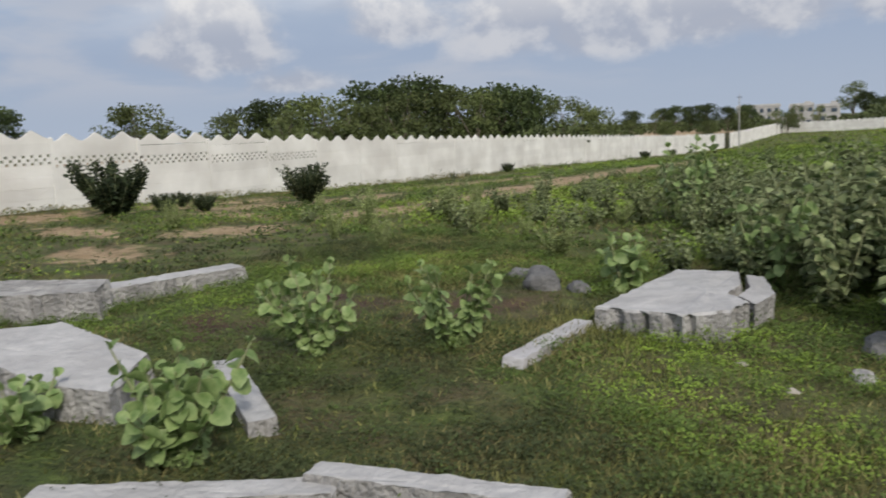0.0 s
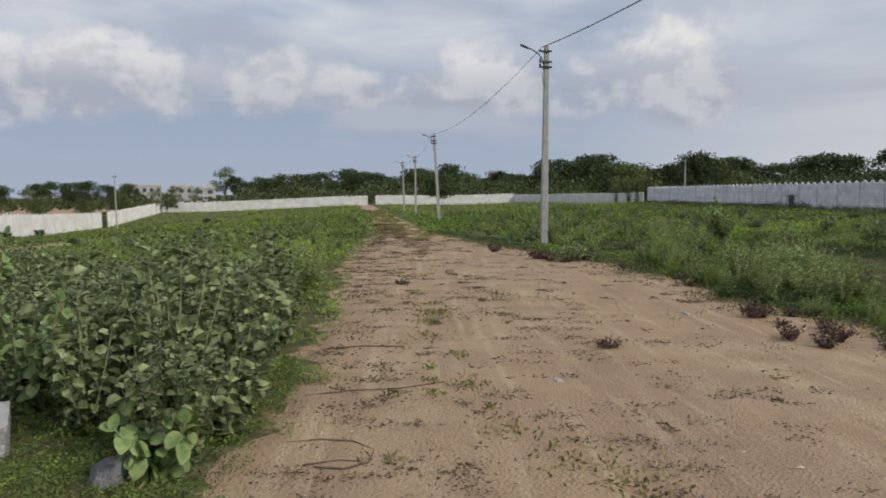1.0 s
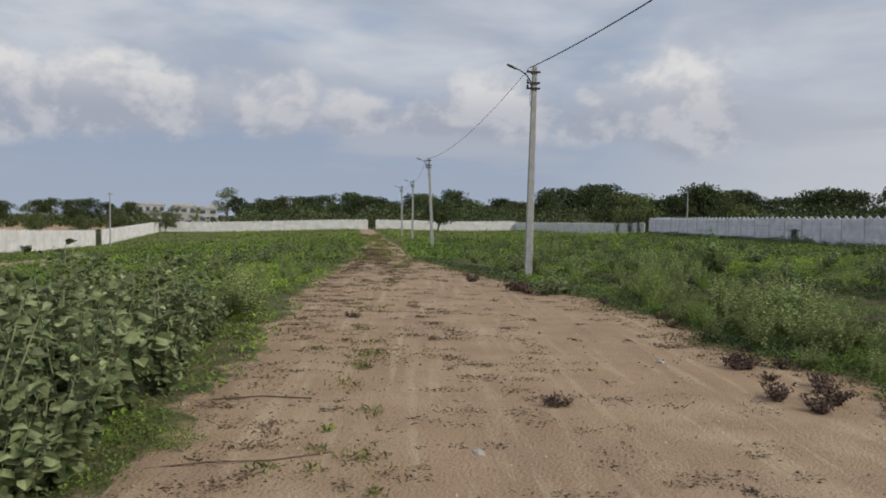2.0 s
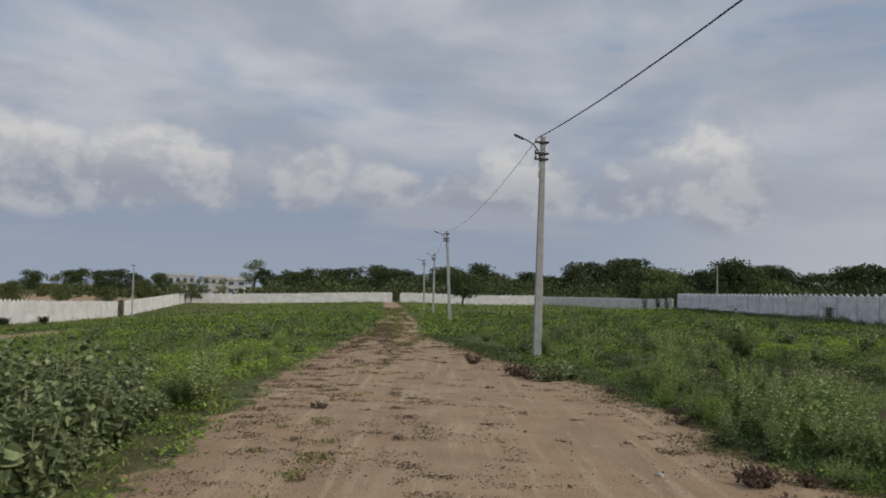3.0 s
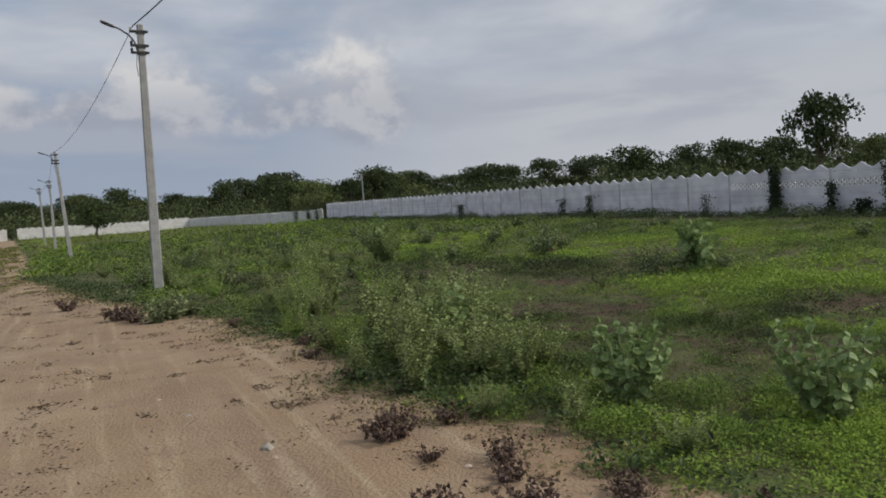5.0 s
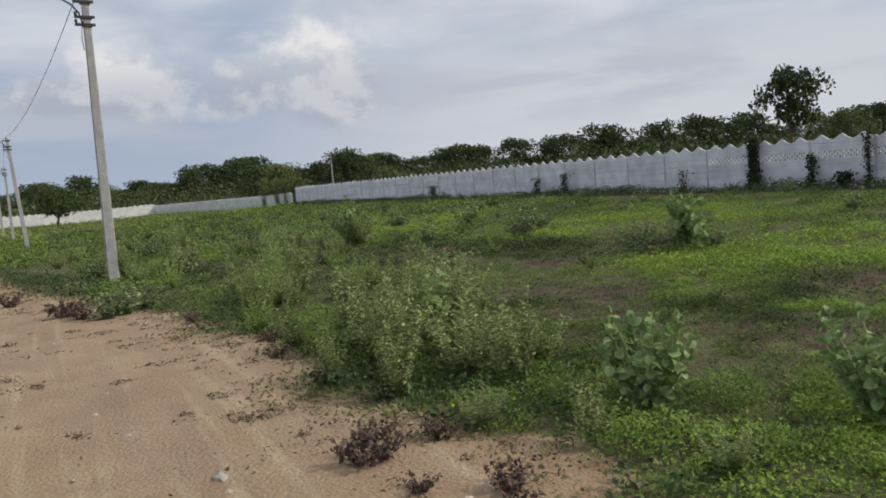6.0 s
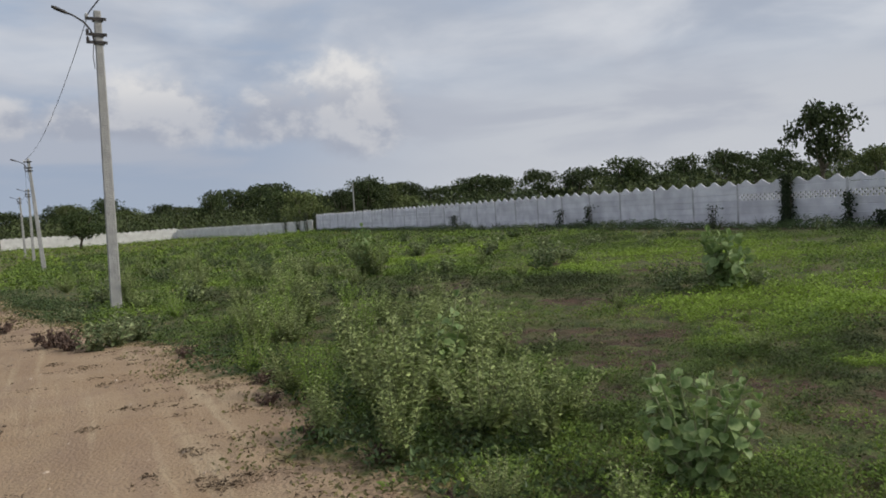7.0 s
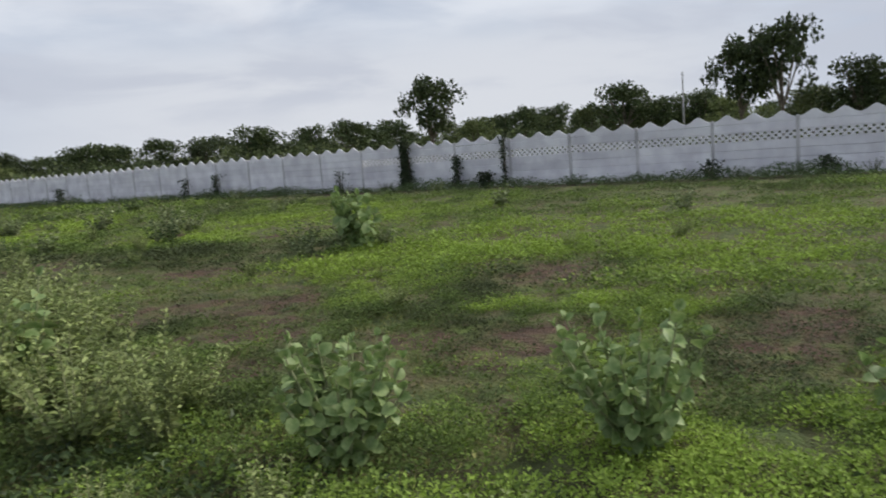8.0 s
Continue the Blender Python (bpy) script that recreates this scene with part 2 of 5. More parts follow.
class Bag:
    """Collects vertices, quads and triangles of one mesh."""

    def __init__(self):
        self.v, self.q, self.t, self.n = [], [], [], 0

    def add(self, v, q=None, t=None):
        if q is not None and len(q):
            self.q.append(np.asarray(q) + self.n)
        if t is not None and len(t):
            self.t.append(np.asarray(t) + self.n)
        self.v.append(np.asarray(v, dtype=float))
        self.n += len(v)

    def box(self, x0, y0, z0, x1, y1, z1):
        v = [(x, y, z) for z in (z0, z1) for x, y in ((x0, y0), (x1, y0), (x1, y1), (x0, y1))]
        self.add(v, [(3, 2, 1, 0), (4, 5, 6, 7), (0, 1, 5, 4), (1, 2, 6, 5), (2, 3, 7, 6), (3, 0, 4, 7)])

    def tube(self, pts, radii, sides=5, cap=True):
        pts = [Vector(p) for p in pts]
        ring = []
        for i, p in enumerate(pts):
            d = (pts[min(i + 1, len(pts) - 1)] - pts[max(i - 1, 0)]).normalized()
            a = d.cross(Vector((0.31, 0.95, 0.05))).normalized() if abs(d.z) > .5 else d.cross(Vector((0, 0, 1))).normalized()
            b = d.cross(a)
            ring += [p + radii[i] * (math.cos(2 * math.pi * k / sides) * a + math.sin(2 * math.pi * k / sides) * b) for k in range(sides)]
        q = [(i * sides + k, i * sides + (k + 1) % sides, (i + 1) * sides + (k + 1) % sides, (i + 1) * sides + k) for i in range(len(pts) - 1) for k in range(sides)]
        t = []
        if cap:
            last = (len(pts) - 1) * sides
            t = [(last, last + k, last + k + 1) for k in range(1, sides - 1)]
        self.add([tuple(r) for r in ring], q, t)

    def leaves(self, p, d, length, width, rng, cup=0.25, flat=0.0):
        """One folded four-cornered leaf for each place p, along d."""
        p, d = np.asarray(p, float), np.asarray(d, float)
        d = d / np.maximum(np.linalg.norm(d, axis=1, keepdims=True), 1e-6)
        r = rng.normal(size=p.shape) * (1 - flat) + np.array([[0, 0, 2.2 * flat]])
        w = np.cross(d, r)
        w /= np.maximum(np.linalg.norm(w, axis=1, keepdims=True), 1e-6)
        up_ = np.cross(w, d)
        up_ *= np.sign(up_[:, 2:3] + 1e-9)
        ln, wd = np.asarray(length).reshape(-1, 1), np.asarray(width).reshape(-1, 1)
        mid = p + d * ln * .5
        v = np.stack([p, mid + w * wd * .5 + up_ * wd * cup, p + d * ln, mid - w * wd * .5 + up_ * wd * cup], axis=1).reshape(-1, 3)
        k = np.arange(len(p))[:, None] * 4
        self.add(v, k + np.array([[0, 1, 2, 3]]))

    def round_leaves(self, p, d, length, width, rng, cup=0.25, flat=0.0):
        """One broad six-cornered leaf for each place p, along d, folded at its midrib."""
        p, d = np.asarray(p, float), np.asarray(d, float)
        d = d / np.maximum(np.linalg.norm(d, axis=1, keepdims=True), 1e-6)
        r = rng.normal(size=p.shape) * (1 - flat) + np.array([[0, 0, 2.2 * flat]])
        w = np.cross(d, r)
        w /= np.maximum(np.linalg.norm(w, axis=1, keepdims=True), 1e-6)
        up_ = np.cross(w, d)
        up_ *= np.sign(up_[:, 2:3] + 1e-9)
        ln, wd = np.asarray(length).reshape(-1, 1), np.asarray(width).reshape(-1, 1)
        lift = up_ * wd * cup
        a, c = p + d * ln * .28, p + d * ln * .74 - up_ * ln * .06
        v = np.stack([p, a + w * wd * .46 + lift, c + w * wd * .44 + lift, p + d * ln - up_ * ln * .16, c - w * wd * .44 + lift, a - w * wd * .46 + lift], axis=1).reshape(-1, 3)
        k = np.arange(len(p))[:, None] * 6
        self.add(v, np.concatenate([k + np.array([[0, 1, 2, 3]]), k + np.array([[0, 3, 4, 5]])]))

    def mesh(self, name, material, smooth=False):
        fl = []
        if self.q:
            fl.append(np.concatenate(self.q))
        if self.t:
            fl.append(np.concatenate(self.t))
        return fast_mesh(name, np.concatenate(self.v), fl, material, smooth)


def part(name, data, parent, label="", m=None):
    ob = new(name, data)
    ob.parent = parent
    if m is not None:
        ob.matrix_basis = m
    if label:
        tagged(ob, label)
    return ob


# ---- the lie of the land ----
LY, LZ = [-400, -10, 6, 20, 38, 66, 90, 140, 1500], [.3, .1, -.2, -.8, -1.35, -2.3, -2.9, -2.5, -2.5]
CY, CZ = [-400, 20, 26, 52, 80, 140, 1500], [0, 0, -.05, -.5, -.85, -1.0, -1.3]
RY, RZ = [-400, 40, 88, 95, 140, 1500], [.62, .55, .3, -.1, -.4, -.8]


def west_x(y):
    return -17.6 - .188 * (np.clip(y, -20, 140) - 5)


def ground_z(x, y):
    x, y = np.asarray(x, float), np.asarray(y, float)
    l, c, r = np.interp(y, LY, LZ), np.interp(y, CY, CZ), np.interp(y, RY, RZ)
    u = np.clip((1 - x) / (1 - west_x(y)), 0, 1)
    w = np.clip((x - 8) / 22, 0, 1)
    return c + (l - c) * u * u * (3 - 2 * u) + (r - c) * w * w * (3 - 2 * w) + .021 * (3 - np.clip(x, -46, 34))


def gz(x, y):
    return float(ground_z(x, y))


def ragged(y, k):
    """How far the growth creeps over the road's edge, in and out along it."""
    y = np.asarray(y, float)
    return (.13 * np.sin(1.7 * y + k) + .10 * np.sin(3.9 * y + 2.1 * k) + .07 * np.sin(8.3 * y + .7 * k)) * np.clip((60 - np.abs(y - 20)) / 40, 0, 1)


def road_left(y):
    return np.interp(y, [-30, 3.6, 8, 10, 19, 34, 60, 140], [1.15, 1.0, 1.0, 1.05, .5, .5, -.7, -7.0]) + ragged(y, 1.0) * .8


def road_right(y):
    return np.interp(y, [-30, 8, 9.5, 10.5, 12, 15, 17.4, 21, 24, 35, 60, 140], [8.0, 7.5, 7.2, 6.9, 6.65, 6.6, 6.1, 5.0, 4.3, 2.2, .9, -5.2]) + ragged(y, 2.6) * 1.5


def wobble(x, y, s, seed=0.0):
    return np.array([noise.noise((a * s + seed, b * s, seed)) for a, b in zip(np.ravel(x), np.ravel(y))]).reshape(np.shape(x))


# bare patches, and shade painted as dark soil at x 28.8: x, y, radius across, radius along
BARE_AND_SHADE = [(-16.3, 6, 1.3, 2.6), (-16.9, 11, 1.1, 3), (-12.5, 5.6, 1.5, .5), (-13, 9, 1.6, .6), (-9.3, 4.6, 1.1, .7), (-10, 7.2, .9, 1.2), (-10.1, 11, .9, 2.2), (-10.7, 15.4, .9, 3), (-12.2, 20, 1, 4), (-13.7, 25.5, 1.2, 4), (-15, 32, 1.3, 5), (-16, 38, 1.3, 6), (-17, 46, 1.2, 7),
        (-14.5, 13, 1.0, 4), (-17, 22, 1.0, 6), (-3.9, 4.3, .8, .5), (-2.9, 4.9, .6, .7), (-4.2, 3.3, .6, .4), (10.7, 15.5, 1.0, .9), (10.4, 13.6, .8, .7), (11.4, 14.6, 1.1, .7), (12, 9, 1.2, .6), (11, 10.9, .9, .5),
        (10.8, 11.8, .5, .5), (14.2, 12.2, 1.0, .6), (13, 17.6, 1.1, .7), (15.2, 7.6, 1.2, .4), (17, 20, 1.6, .8), (12.5, 22, 1.2, 1.0), (-75, 120, 26, 34), (-110, 170, 60, 50), (-55, 175, 16, 18), (-140, 90, 70, 60), (16, 24, 2.2, .8), (14, 33, 2.4, 1.0), (28.8, 34, 1.1, 42), (9.4, 12.6, .5, .4)]


def soil_at(x, y):
    """1 on bare earth and the painted shade strip, 0 under growth."""
    x, y = np.asarray(x, float), np.asarray(y, float)
    s = np.clip(np.minimum((x - road_left(y)) / .9 + .72, (road_right(y) - x) / 1.1 + .86), 0, 1) * (y < 141) * (y > -60)
    for bx, by, rx, ry in BARE_AND_SHADE:
        s = np.maximum(s, np.clip(1.5 - np.hypot((x - bx) / rx, (y - by) / ry), 0, 1) * (.60 if 8 < bx < 28 else .58 if -6 < bx < -2 else .70 if by < 12 else .95))
    return s


def damp_shade_at(x, y):
    """1 where the earth is dark: damp in the field east of the road and the stone yard, painted shade along the east
    wall.
    """
    e = np.clip((x - road_right(y) - .5) / 1.4, 0, 1)
    w = np.clip((-x - 1.5) / 1.0, 0, 1) * np.clip((7 - y) / 1.5, 0, 1) * np.clip((x + 6.5) / 1.0, 0, 1)
    return np.maximum(e, w)


def steps(lo, hi, fine_lo, fine_hi, fine, grow=1.13):
    out = list(np.arange(fine_lo, fine_hi, fine))
    a, s = fine_hi, fine
    while a < hi:
        out.append(a)
        s *= grow
        a += s
    out.append(hi)
    a, s = fine_lo, fine
    while a > lo:
        s *= grow
        a -= s
        out.append(max(a, lo))
    return np.array(sorted(set(out)))


def ground_material():
    # green tones set dark, with the shade beneath the plants put into the colour
    m = mat("field_ground", (.05, .072, .022), (.11, .15, .036), 2.2, .95, 1.0, 24, c3=(.115, .088, .05), s3=2.6, f3=.8)
    t = m.node_tree
    p = t.nodes["Principled BSDF"]
    grown = p.inputs["Base Color"].links[0].from_socket
    at = t.nodes.new("ShaderNodeAttribute")
    at.attribute_name = "soil"
    geo = t.nodes.new("ShaderNodeNewGeometry").outputs["Position"]

    def nz(sc, lo=.35, hi=.65, det=7.0):
        n = t.nodes.new("ShaderNodeTexNoise")
        n.inputs["Scale"].default_value, n.inputs["Detail"].default_value = sc, det
        t.links.new(geo, n.inputs["Vector"])
        r = t.nodes.new("ShaderNodeMapRange")
        r.inputs[1].default_value, r.inputs[2].default_value = lo, hi
        t.links.new(n.outputs[0], r.inputs[0])
        return r.outputs[0]

    def mix(f, a, b):
        n = t.nodes.new("ShaderNodeMix")
        n.data_type = "RGBA"
        for i, v in ((0, f), (6, a), (7, b)):
            if isinstance(v, bpy.types.NodeSocket):
                t.links.new(v, n.inputs[i])
            else:
                n.inputs[i].default_value = v
        return n.outputs[2]

    earth = mix(nz(2.2), (.335, .238, .14, 1), (.435, .325, .205, 1))
    earth = mix(nz(22, .52, .72), earth, (.19, .125, .08, 1))
    damp_shade_node = t.nodes.new("ShaderNodeAttribute")
    damp_shade_node.attribute_name = "damp_shade"
    earth = mix(damp_shade_node.outputs["Fac"], earth, mix(nz(5), (.05, .031, .022, 1), (.12, .076, .05, 1)))
    s = t.nodes.new("ShaderNodeMath")
    s.operation = "MULTIPLY_ADD"
    t.links.new(nz(3.5, .2, .8), s.inputs[0])
    s.inputs[1].default_value = .9
    t.links.new(at.outputs["Fac"], s.inputs[2])
    r = t.nodes.new("ShaderNodeMapRange")
    r.inputs[1].default_value, r.inputs[2].default_value = .8, 1.1
    t.links.new(s.outputs[0], r.inputs[0])
    t.links.new(mix(r.outputs[0], grown, earth), p.inputs["Base Color"])
    return m


def build_ground():
    xs, ys = steps(-1400, 1400, -9, 17, .15), steps(-500, 1500, 0, 24, .15)
    X, Y = np.meshgrid(xs, ys)
    Z = ground_z(X, Y)
    near_ = (np.abs(X) < 40) & (np.abs(Y - 20) < 60)
    rough_ = np.zeros_like(Z)
    rough_[near_] = wobble(X[near_], Y[near_], .55, 3.0) * .06 + wobble(X[near_], Y[near_], 2.3, 7.0) * .025
    clods = np.zeros_like(Z)
    field_ = near_ & (X > 6) & (X < 24) & (Y > 3) & (Y < 34)
    clods[field_] = wobble(X[field_], Y[field_], 4.2, 9.0) * .06
    soil = soil_at(X, Y)
    Z = Z + rough_ * (1 - .7 * soil) + clods * damp_shade_at(X, Y) - .03 * np.clip(soil * 2 - 1, 0, 1)
    nx, ny = len(xs), len(ys)
    i = (np.arange(ny - 1)[:, None] * nx + np.arange(nx - 1)[None]).ravel()
    me = fast_mesh("ground", np.stack([X, Y, Z], -1).reshape(-1, 3), np.stack([i, i + 1, i + nx + 1, i + nx], 1), ground_material(), True)
    a = me.attributes.new("soil", "FLOAT", "POINT")
    a.data.foreach_set("value", soil.ravel().astype(np.float32))
    dk = me.attributes.new("damp_shade", "FLOAT", "POINT")
    dk.data.foreach_set("value", damp_shade_at(X, Y).ravel().astype(np.float32))
    return tagged(new("ground", me), "uneven ground of patchy green weeds and bare brown earth", "ground", kind="structure")


build_ground()


def build_road():
    """Packed earth, a little higher in the middle, that dips under the field at ragged edges."""
    m = mat("packed_earth", (.315, .224, .140), (.41, .308, .202), 1.4, .95, .6, 38, c3=(.325, .217, .13), s3=.45, f3=.6)
    ys = steps(-55, 140, 1, 30, .16, 1.08)
    us = np.linspace(-.12, 1.12, 60)
    U, Y = np.meshgrid(us, ys)
    l, r = road_left(Y), road_right(Y)
    X = l + (r - l) * U
    edge = np.minimum(U, 1 - U) * (r - l)
    Z = ground_z(X, Y) + np.clip(.016 + edge * .13, -.12, .016) + wobble(X, Y, 1.6, 1.0) * .022 + wobble(X, Y, 5.0, 5.0) * .012
    for c in (.38, .66):
        Z -= .018 * np.exp(-((U - c) / .05) ** 2)
    nx, ny = len(us), len(ys)
    i = (np.arange(ny - 1)[:, None] * nx + np.arange(nx - 1)[None]).ravel()
    me = fast_mesh("road", np.stack([X, Y, Z], -1).reshape(-1, 3), np.stack([i, i + 1, i + nx + 1, i + nx], 1), m, True)
    t = m.node_tree
    p = t.nodes["Principled BSDF"]
    old = p.inputs["Base Color"].links[0].from_socket
    geo = t.nodes.new("ShaderNodeNewGeometry").outputs["Position"]
    lane = t.nodes.new("ShaderNodeMapping")
    lane.inputs["Rotation"].default_value[2] = radians(4)
    lane.inputs["Scale"].default_value = (2.6, .14, 1)
    t.links.new(geo, lane.inputs["Vector"])
    for src, sc, lo, hi, colr in ((lane.outputs[0], 1.0, .50, .66, (.27, .185, .125, 1)), (lane.outputs[0], 2.3, .54, .68, (.48, .38, .25, 1)), (geo, .8, .5, .7, (.29, .20, .14, 1)), (geo, 7, .55, .74, (.27, .185, .125, 1)), (geo, 34, .56, .72, (.25, .175, .118, 1)), (geo, 70, .64, .72, (.5, .42, .34, 1))):
        n = t.nodes.new("ShaderNodeTexNoise")
        n.inputs["Scale"].default_value, n.inputs["Detail"].default_value = sc, 4
        t.links.new(src, n.inputs["Vector"])
        q = t.nodes.new("ShaderNodeMapRange")
        q.inputs[1].default_value, q.inputs[2].default_value, q.inputs[4].default_value = lo, hi, .6
        t.links.new(n.outputs[0], q.inputs[0])
        x = t.nodes.new("ShaderNodeMix")
        x.data_type = "RGBA"
        t.links.new(q.outputs[0], x.inputs[0])
        t.links.new(old, x.inputs[6])
        x.inputs[7].default_value = colr
        old = x.outputs[2]
    t.links.new(old, p.inputs["Base Color"])
    return tagged(new("road", me), "reddish brown dirt road of packed earth with ragged edges", "road", kind="structure")


build_road()


# ---- precast boundary walls ----
BAY, HIGH = 2.45, 1.9


def plank_mesh(name, length, z1, material, holes=False, crest=False, joint=.006):
    """One concrete plank of a bay, centred on x, from z 0 up."""
    b = Bag()
    h, th = length / 2, .025
    if crest:
        top = []
        w = length / 3
        for k in range(3):
            x0 = -h + k * w
            top += [(x0, z1 * .32), (x0 + w * .2, z1 * .52), (x0 + w * .4, z1 * .88), (x0 + w * .5, z1), (x0 + w * .6, z1 * .88), (x0 + w * .8, z1 * .52)]
        top.append((h, z1 * .32))
        n = len(top)
        v = [(x, -th, 0) for x, z in top] + [(x, -th, z) for x, z in top] + [(x, th, 0) for x, z in top] + [(x, th, z) for x, z in top]
        q = []
        for i in range(n - 1):
            q += [(i, i + 1, n + i + 1, n + i), (2 * n + i + 1, 2 * n + i, 3 * n + i, 3 * n + i + 1), (n + i, n + i + 1, 3 * n + i + 1, 3 * n + i), (2 * n + i, 2 * n + i + 1, i + 1, i)]
        q += [(0, n, 3 * n, 2 * n), (2 * n - 1, n - 1, 3 * n - 1, 4 * n - 1)]
        b.add(v, q)
    elif holes:
        cols, rows = 23, 3
        cw, ch = length / cols, z1 / rows
        for r in range(rows):
            for c in range(cols):
                x0, z0 = -h + c * cw, r * ch
                off = 0 if r % 2 == 0 else 1
                if (c + off) % 2:
                    b.box(x0, -th, z0, x0 + cw, th, z0 + ch)
                    continue
                mx, mz = x0 + cw / 2, z0 + ch / 2
                o = [(x0, z0), (x0 + cw, z0), (x0 + cw, z0 + ch), (x0, z0 + ch)]
                i_ = [(mx - cw * .42, mz - ch * .36), (mx + cw * .42, mz - ch * .36), (mx + cw * .42, mz + ch * .36), (mx - cw * .42, mz + ch * .36)]
                v = [(x, -th, z) for x, z in o] + [(x, -th, z) for x, z in i_] + [(x, th, z) for x, z in o] + [(x, th, z) for x, z in i_]
                q = []
                for k in range(4):
                    j = (k + 1) % 4
                    q += [(k, j, 4 + j, 4 + k), (8 + j, 8 + k, 12 + k, 12 + j), (4 + k, 4 + j, 12 + j, 12 + k)]
                b.add(v, q)
    else:
        g, k = joint, joint * 1.6
        v = [(-h, -th, g), (h, -th, g), (h, -th, z1 - g), (-h, -th, z1 - g), (-h, th, g), (h, th, g), (h, th, z1 - g), (-h, th, z1 - g),
             (-h, -th + k, 0), (h, -th + k, 0), (-h, -th + k, z1), (h, -th + k, z1), (-h, th - k, 0), (h, th - k, 0), (-h, th - k, z1), (h, th - k, z1)]
        q = [(0, 1, 2, 3), (5, 4, 7, 6), (8, 9, 1, 0), (3, 2, 11, 10), (4, 5, 13, 12), (14, 15, 6, 7), (10, 11, 15, 14), (12, 13, 9, 8)]
        b.add(v, q)
    return b.mesh(name, material)


def post_mesh(name, high, material):
    b = Bag()
    w, d = .05, .040
    b.box(-w, -d, 0, w, d, high)
    b.add([(-w, -d, high), (w, -d, high), (w, d, high), (-w, d, high), (0, 0, high + .035)], None, [(0, 1, 4), (1, 2, 4), (2, 3, 4), (3, 0, 4)])
    return b.mesh(name, material)


def build_wall(name, p0, p1, material, base, label, high=HIGH, pierced=lambda y: False, skip=(), seed=1, lean=.6):
    """Posts every bay from p0 to p1, with planks slotted between them; base(x, y) is the foot."""
    rng = random.Random(seed)
    a, b_ = Vector(p0), Vector(p1)
    n = max(1, round((b_ - a).length / BAY))
    step = (b_ - a) / n
    yaw = math.degrees(math.atan2(step.y, step.x))
    span = step.length - .085
    wall = tagged(new(name), label, "wall", kind="structure")
    crest_h = .30
    rows = 6
    course = (high - crest_h) / rows
    plain = plank_mesh("panel", span, course, material, joint=.017 if material is M_WALL_B else .005)
    crest = plank_mesh("crest_panel", span, crest_h, material, crest=True)
    pier = plank_mesh("pierced_panel", span, course, material, holes=True)
    # on the east wall the darker post colour stands in for shadow lines beside them
    posts = post_mesh("post", high - .12, M_POST if material is M_WALL_B else material)
    for i in range(n + 1):
        c = a + step * i
        z = base(c.x, c.y)
        part("post", posts, wall, m=pose(c.x, c.y, z - .05, rng.uniform(-lean, lean), rng.uniform(-lean, lean), yaw))
        if i == n or i in skip:
            continue
        c = a + step * (i + .5)
        z0, z1 = base(*(a + step * i).xy), base(*(a + step * (i + 1)).xy)
        z = (z0 + z1) / 2
        lean_x = rng.uniform(-.8, .8)
        for r in range(rows):
            mesh = pier if (r == 4 and pierced(c.y)) else plain
            part("pierced_panel" if mesh is pier else "panel", mesh, wall, m=pose(c.x, c.y + rng.uniform(-.004, .004), z + r * course, lean_x * .4, 0, yaw + rng.uniform(-.25, .25)))
        part("crest_panel", crest, wall, m=pose(c.x, c.y, z + rows * course + rng.uniform(-.012, .012), lean_x, rng.uniform(-.35, .35), yaw))
    return wall


def sagging(lo, hi):
    return lambda x, y: float(np.interp(y, lo, hi))


WEST0, WEST1, WEST2 = (float(west_x(-14)), -14, 0), (float(west_x(88.5)), 88.5, 0), (float(west_x(92)), 92, 0)
CORNER = (-42.9, 140, 0)
build_wall("wall_west", WEST0, WEST1, M_WALL, gz, "long whitewashed precast concrete boundary wall with scalloped top", pierced=lambda y: y < 17, seed=3)
build_wall("wall_west_2", WEST2, CORNER, M_WALL, gz, "whitewashed precast boundary wall leading to the far corner", seed=4)
build_wall("wall_north", CORNER, (-5.7, 140, 0), M_WALL, gz, "whitewashed precast wall closing the far end of the field", seed=5)
build_wall("wall_north_2", (-4.2, 140, 0), (21.5, 140, 0), M_WALL, gz, "whitewashed precast wall beyond the gap at the road", seed=6)
build_wall("wall_east_2", (21.5, 140, 0), (30.3, 91, 0), M_WALL, gz, "greyish white precast wall, lower and overgrown", high=1.6, seed=7)
build_wall("wall_east", (29.9, 88, 0), (29.9, -12, 0), M_WALL_B, gz, "greyish white precast concrete boundary wall with scalloped top", pierced=lambda y: y < 29, seed=8)


# ---- power line ----
def bezier_pts(p0, p1, sag, n=24):
    a, b = Vector(p0), Vector(p1)
    return [a.lerp(b, i / n) - Vector((0, 0, sag * 4 * (i / n) * (1 - i / n))) for i in range(n + 1)]


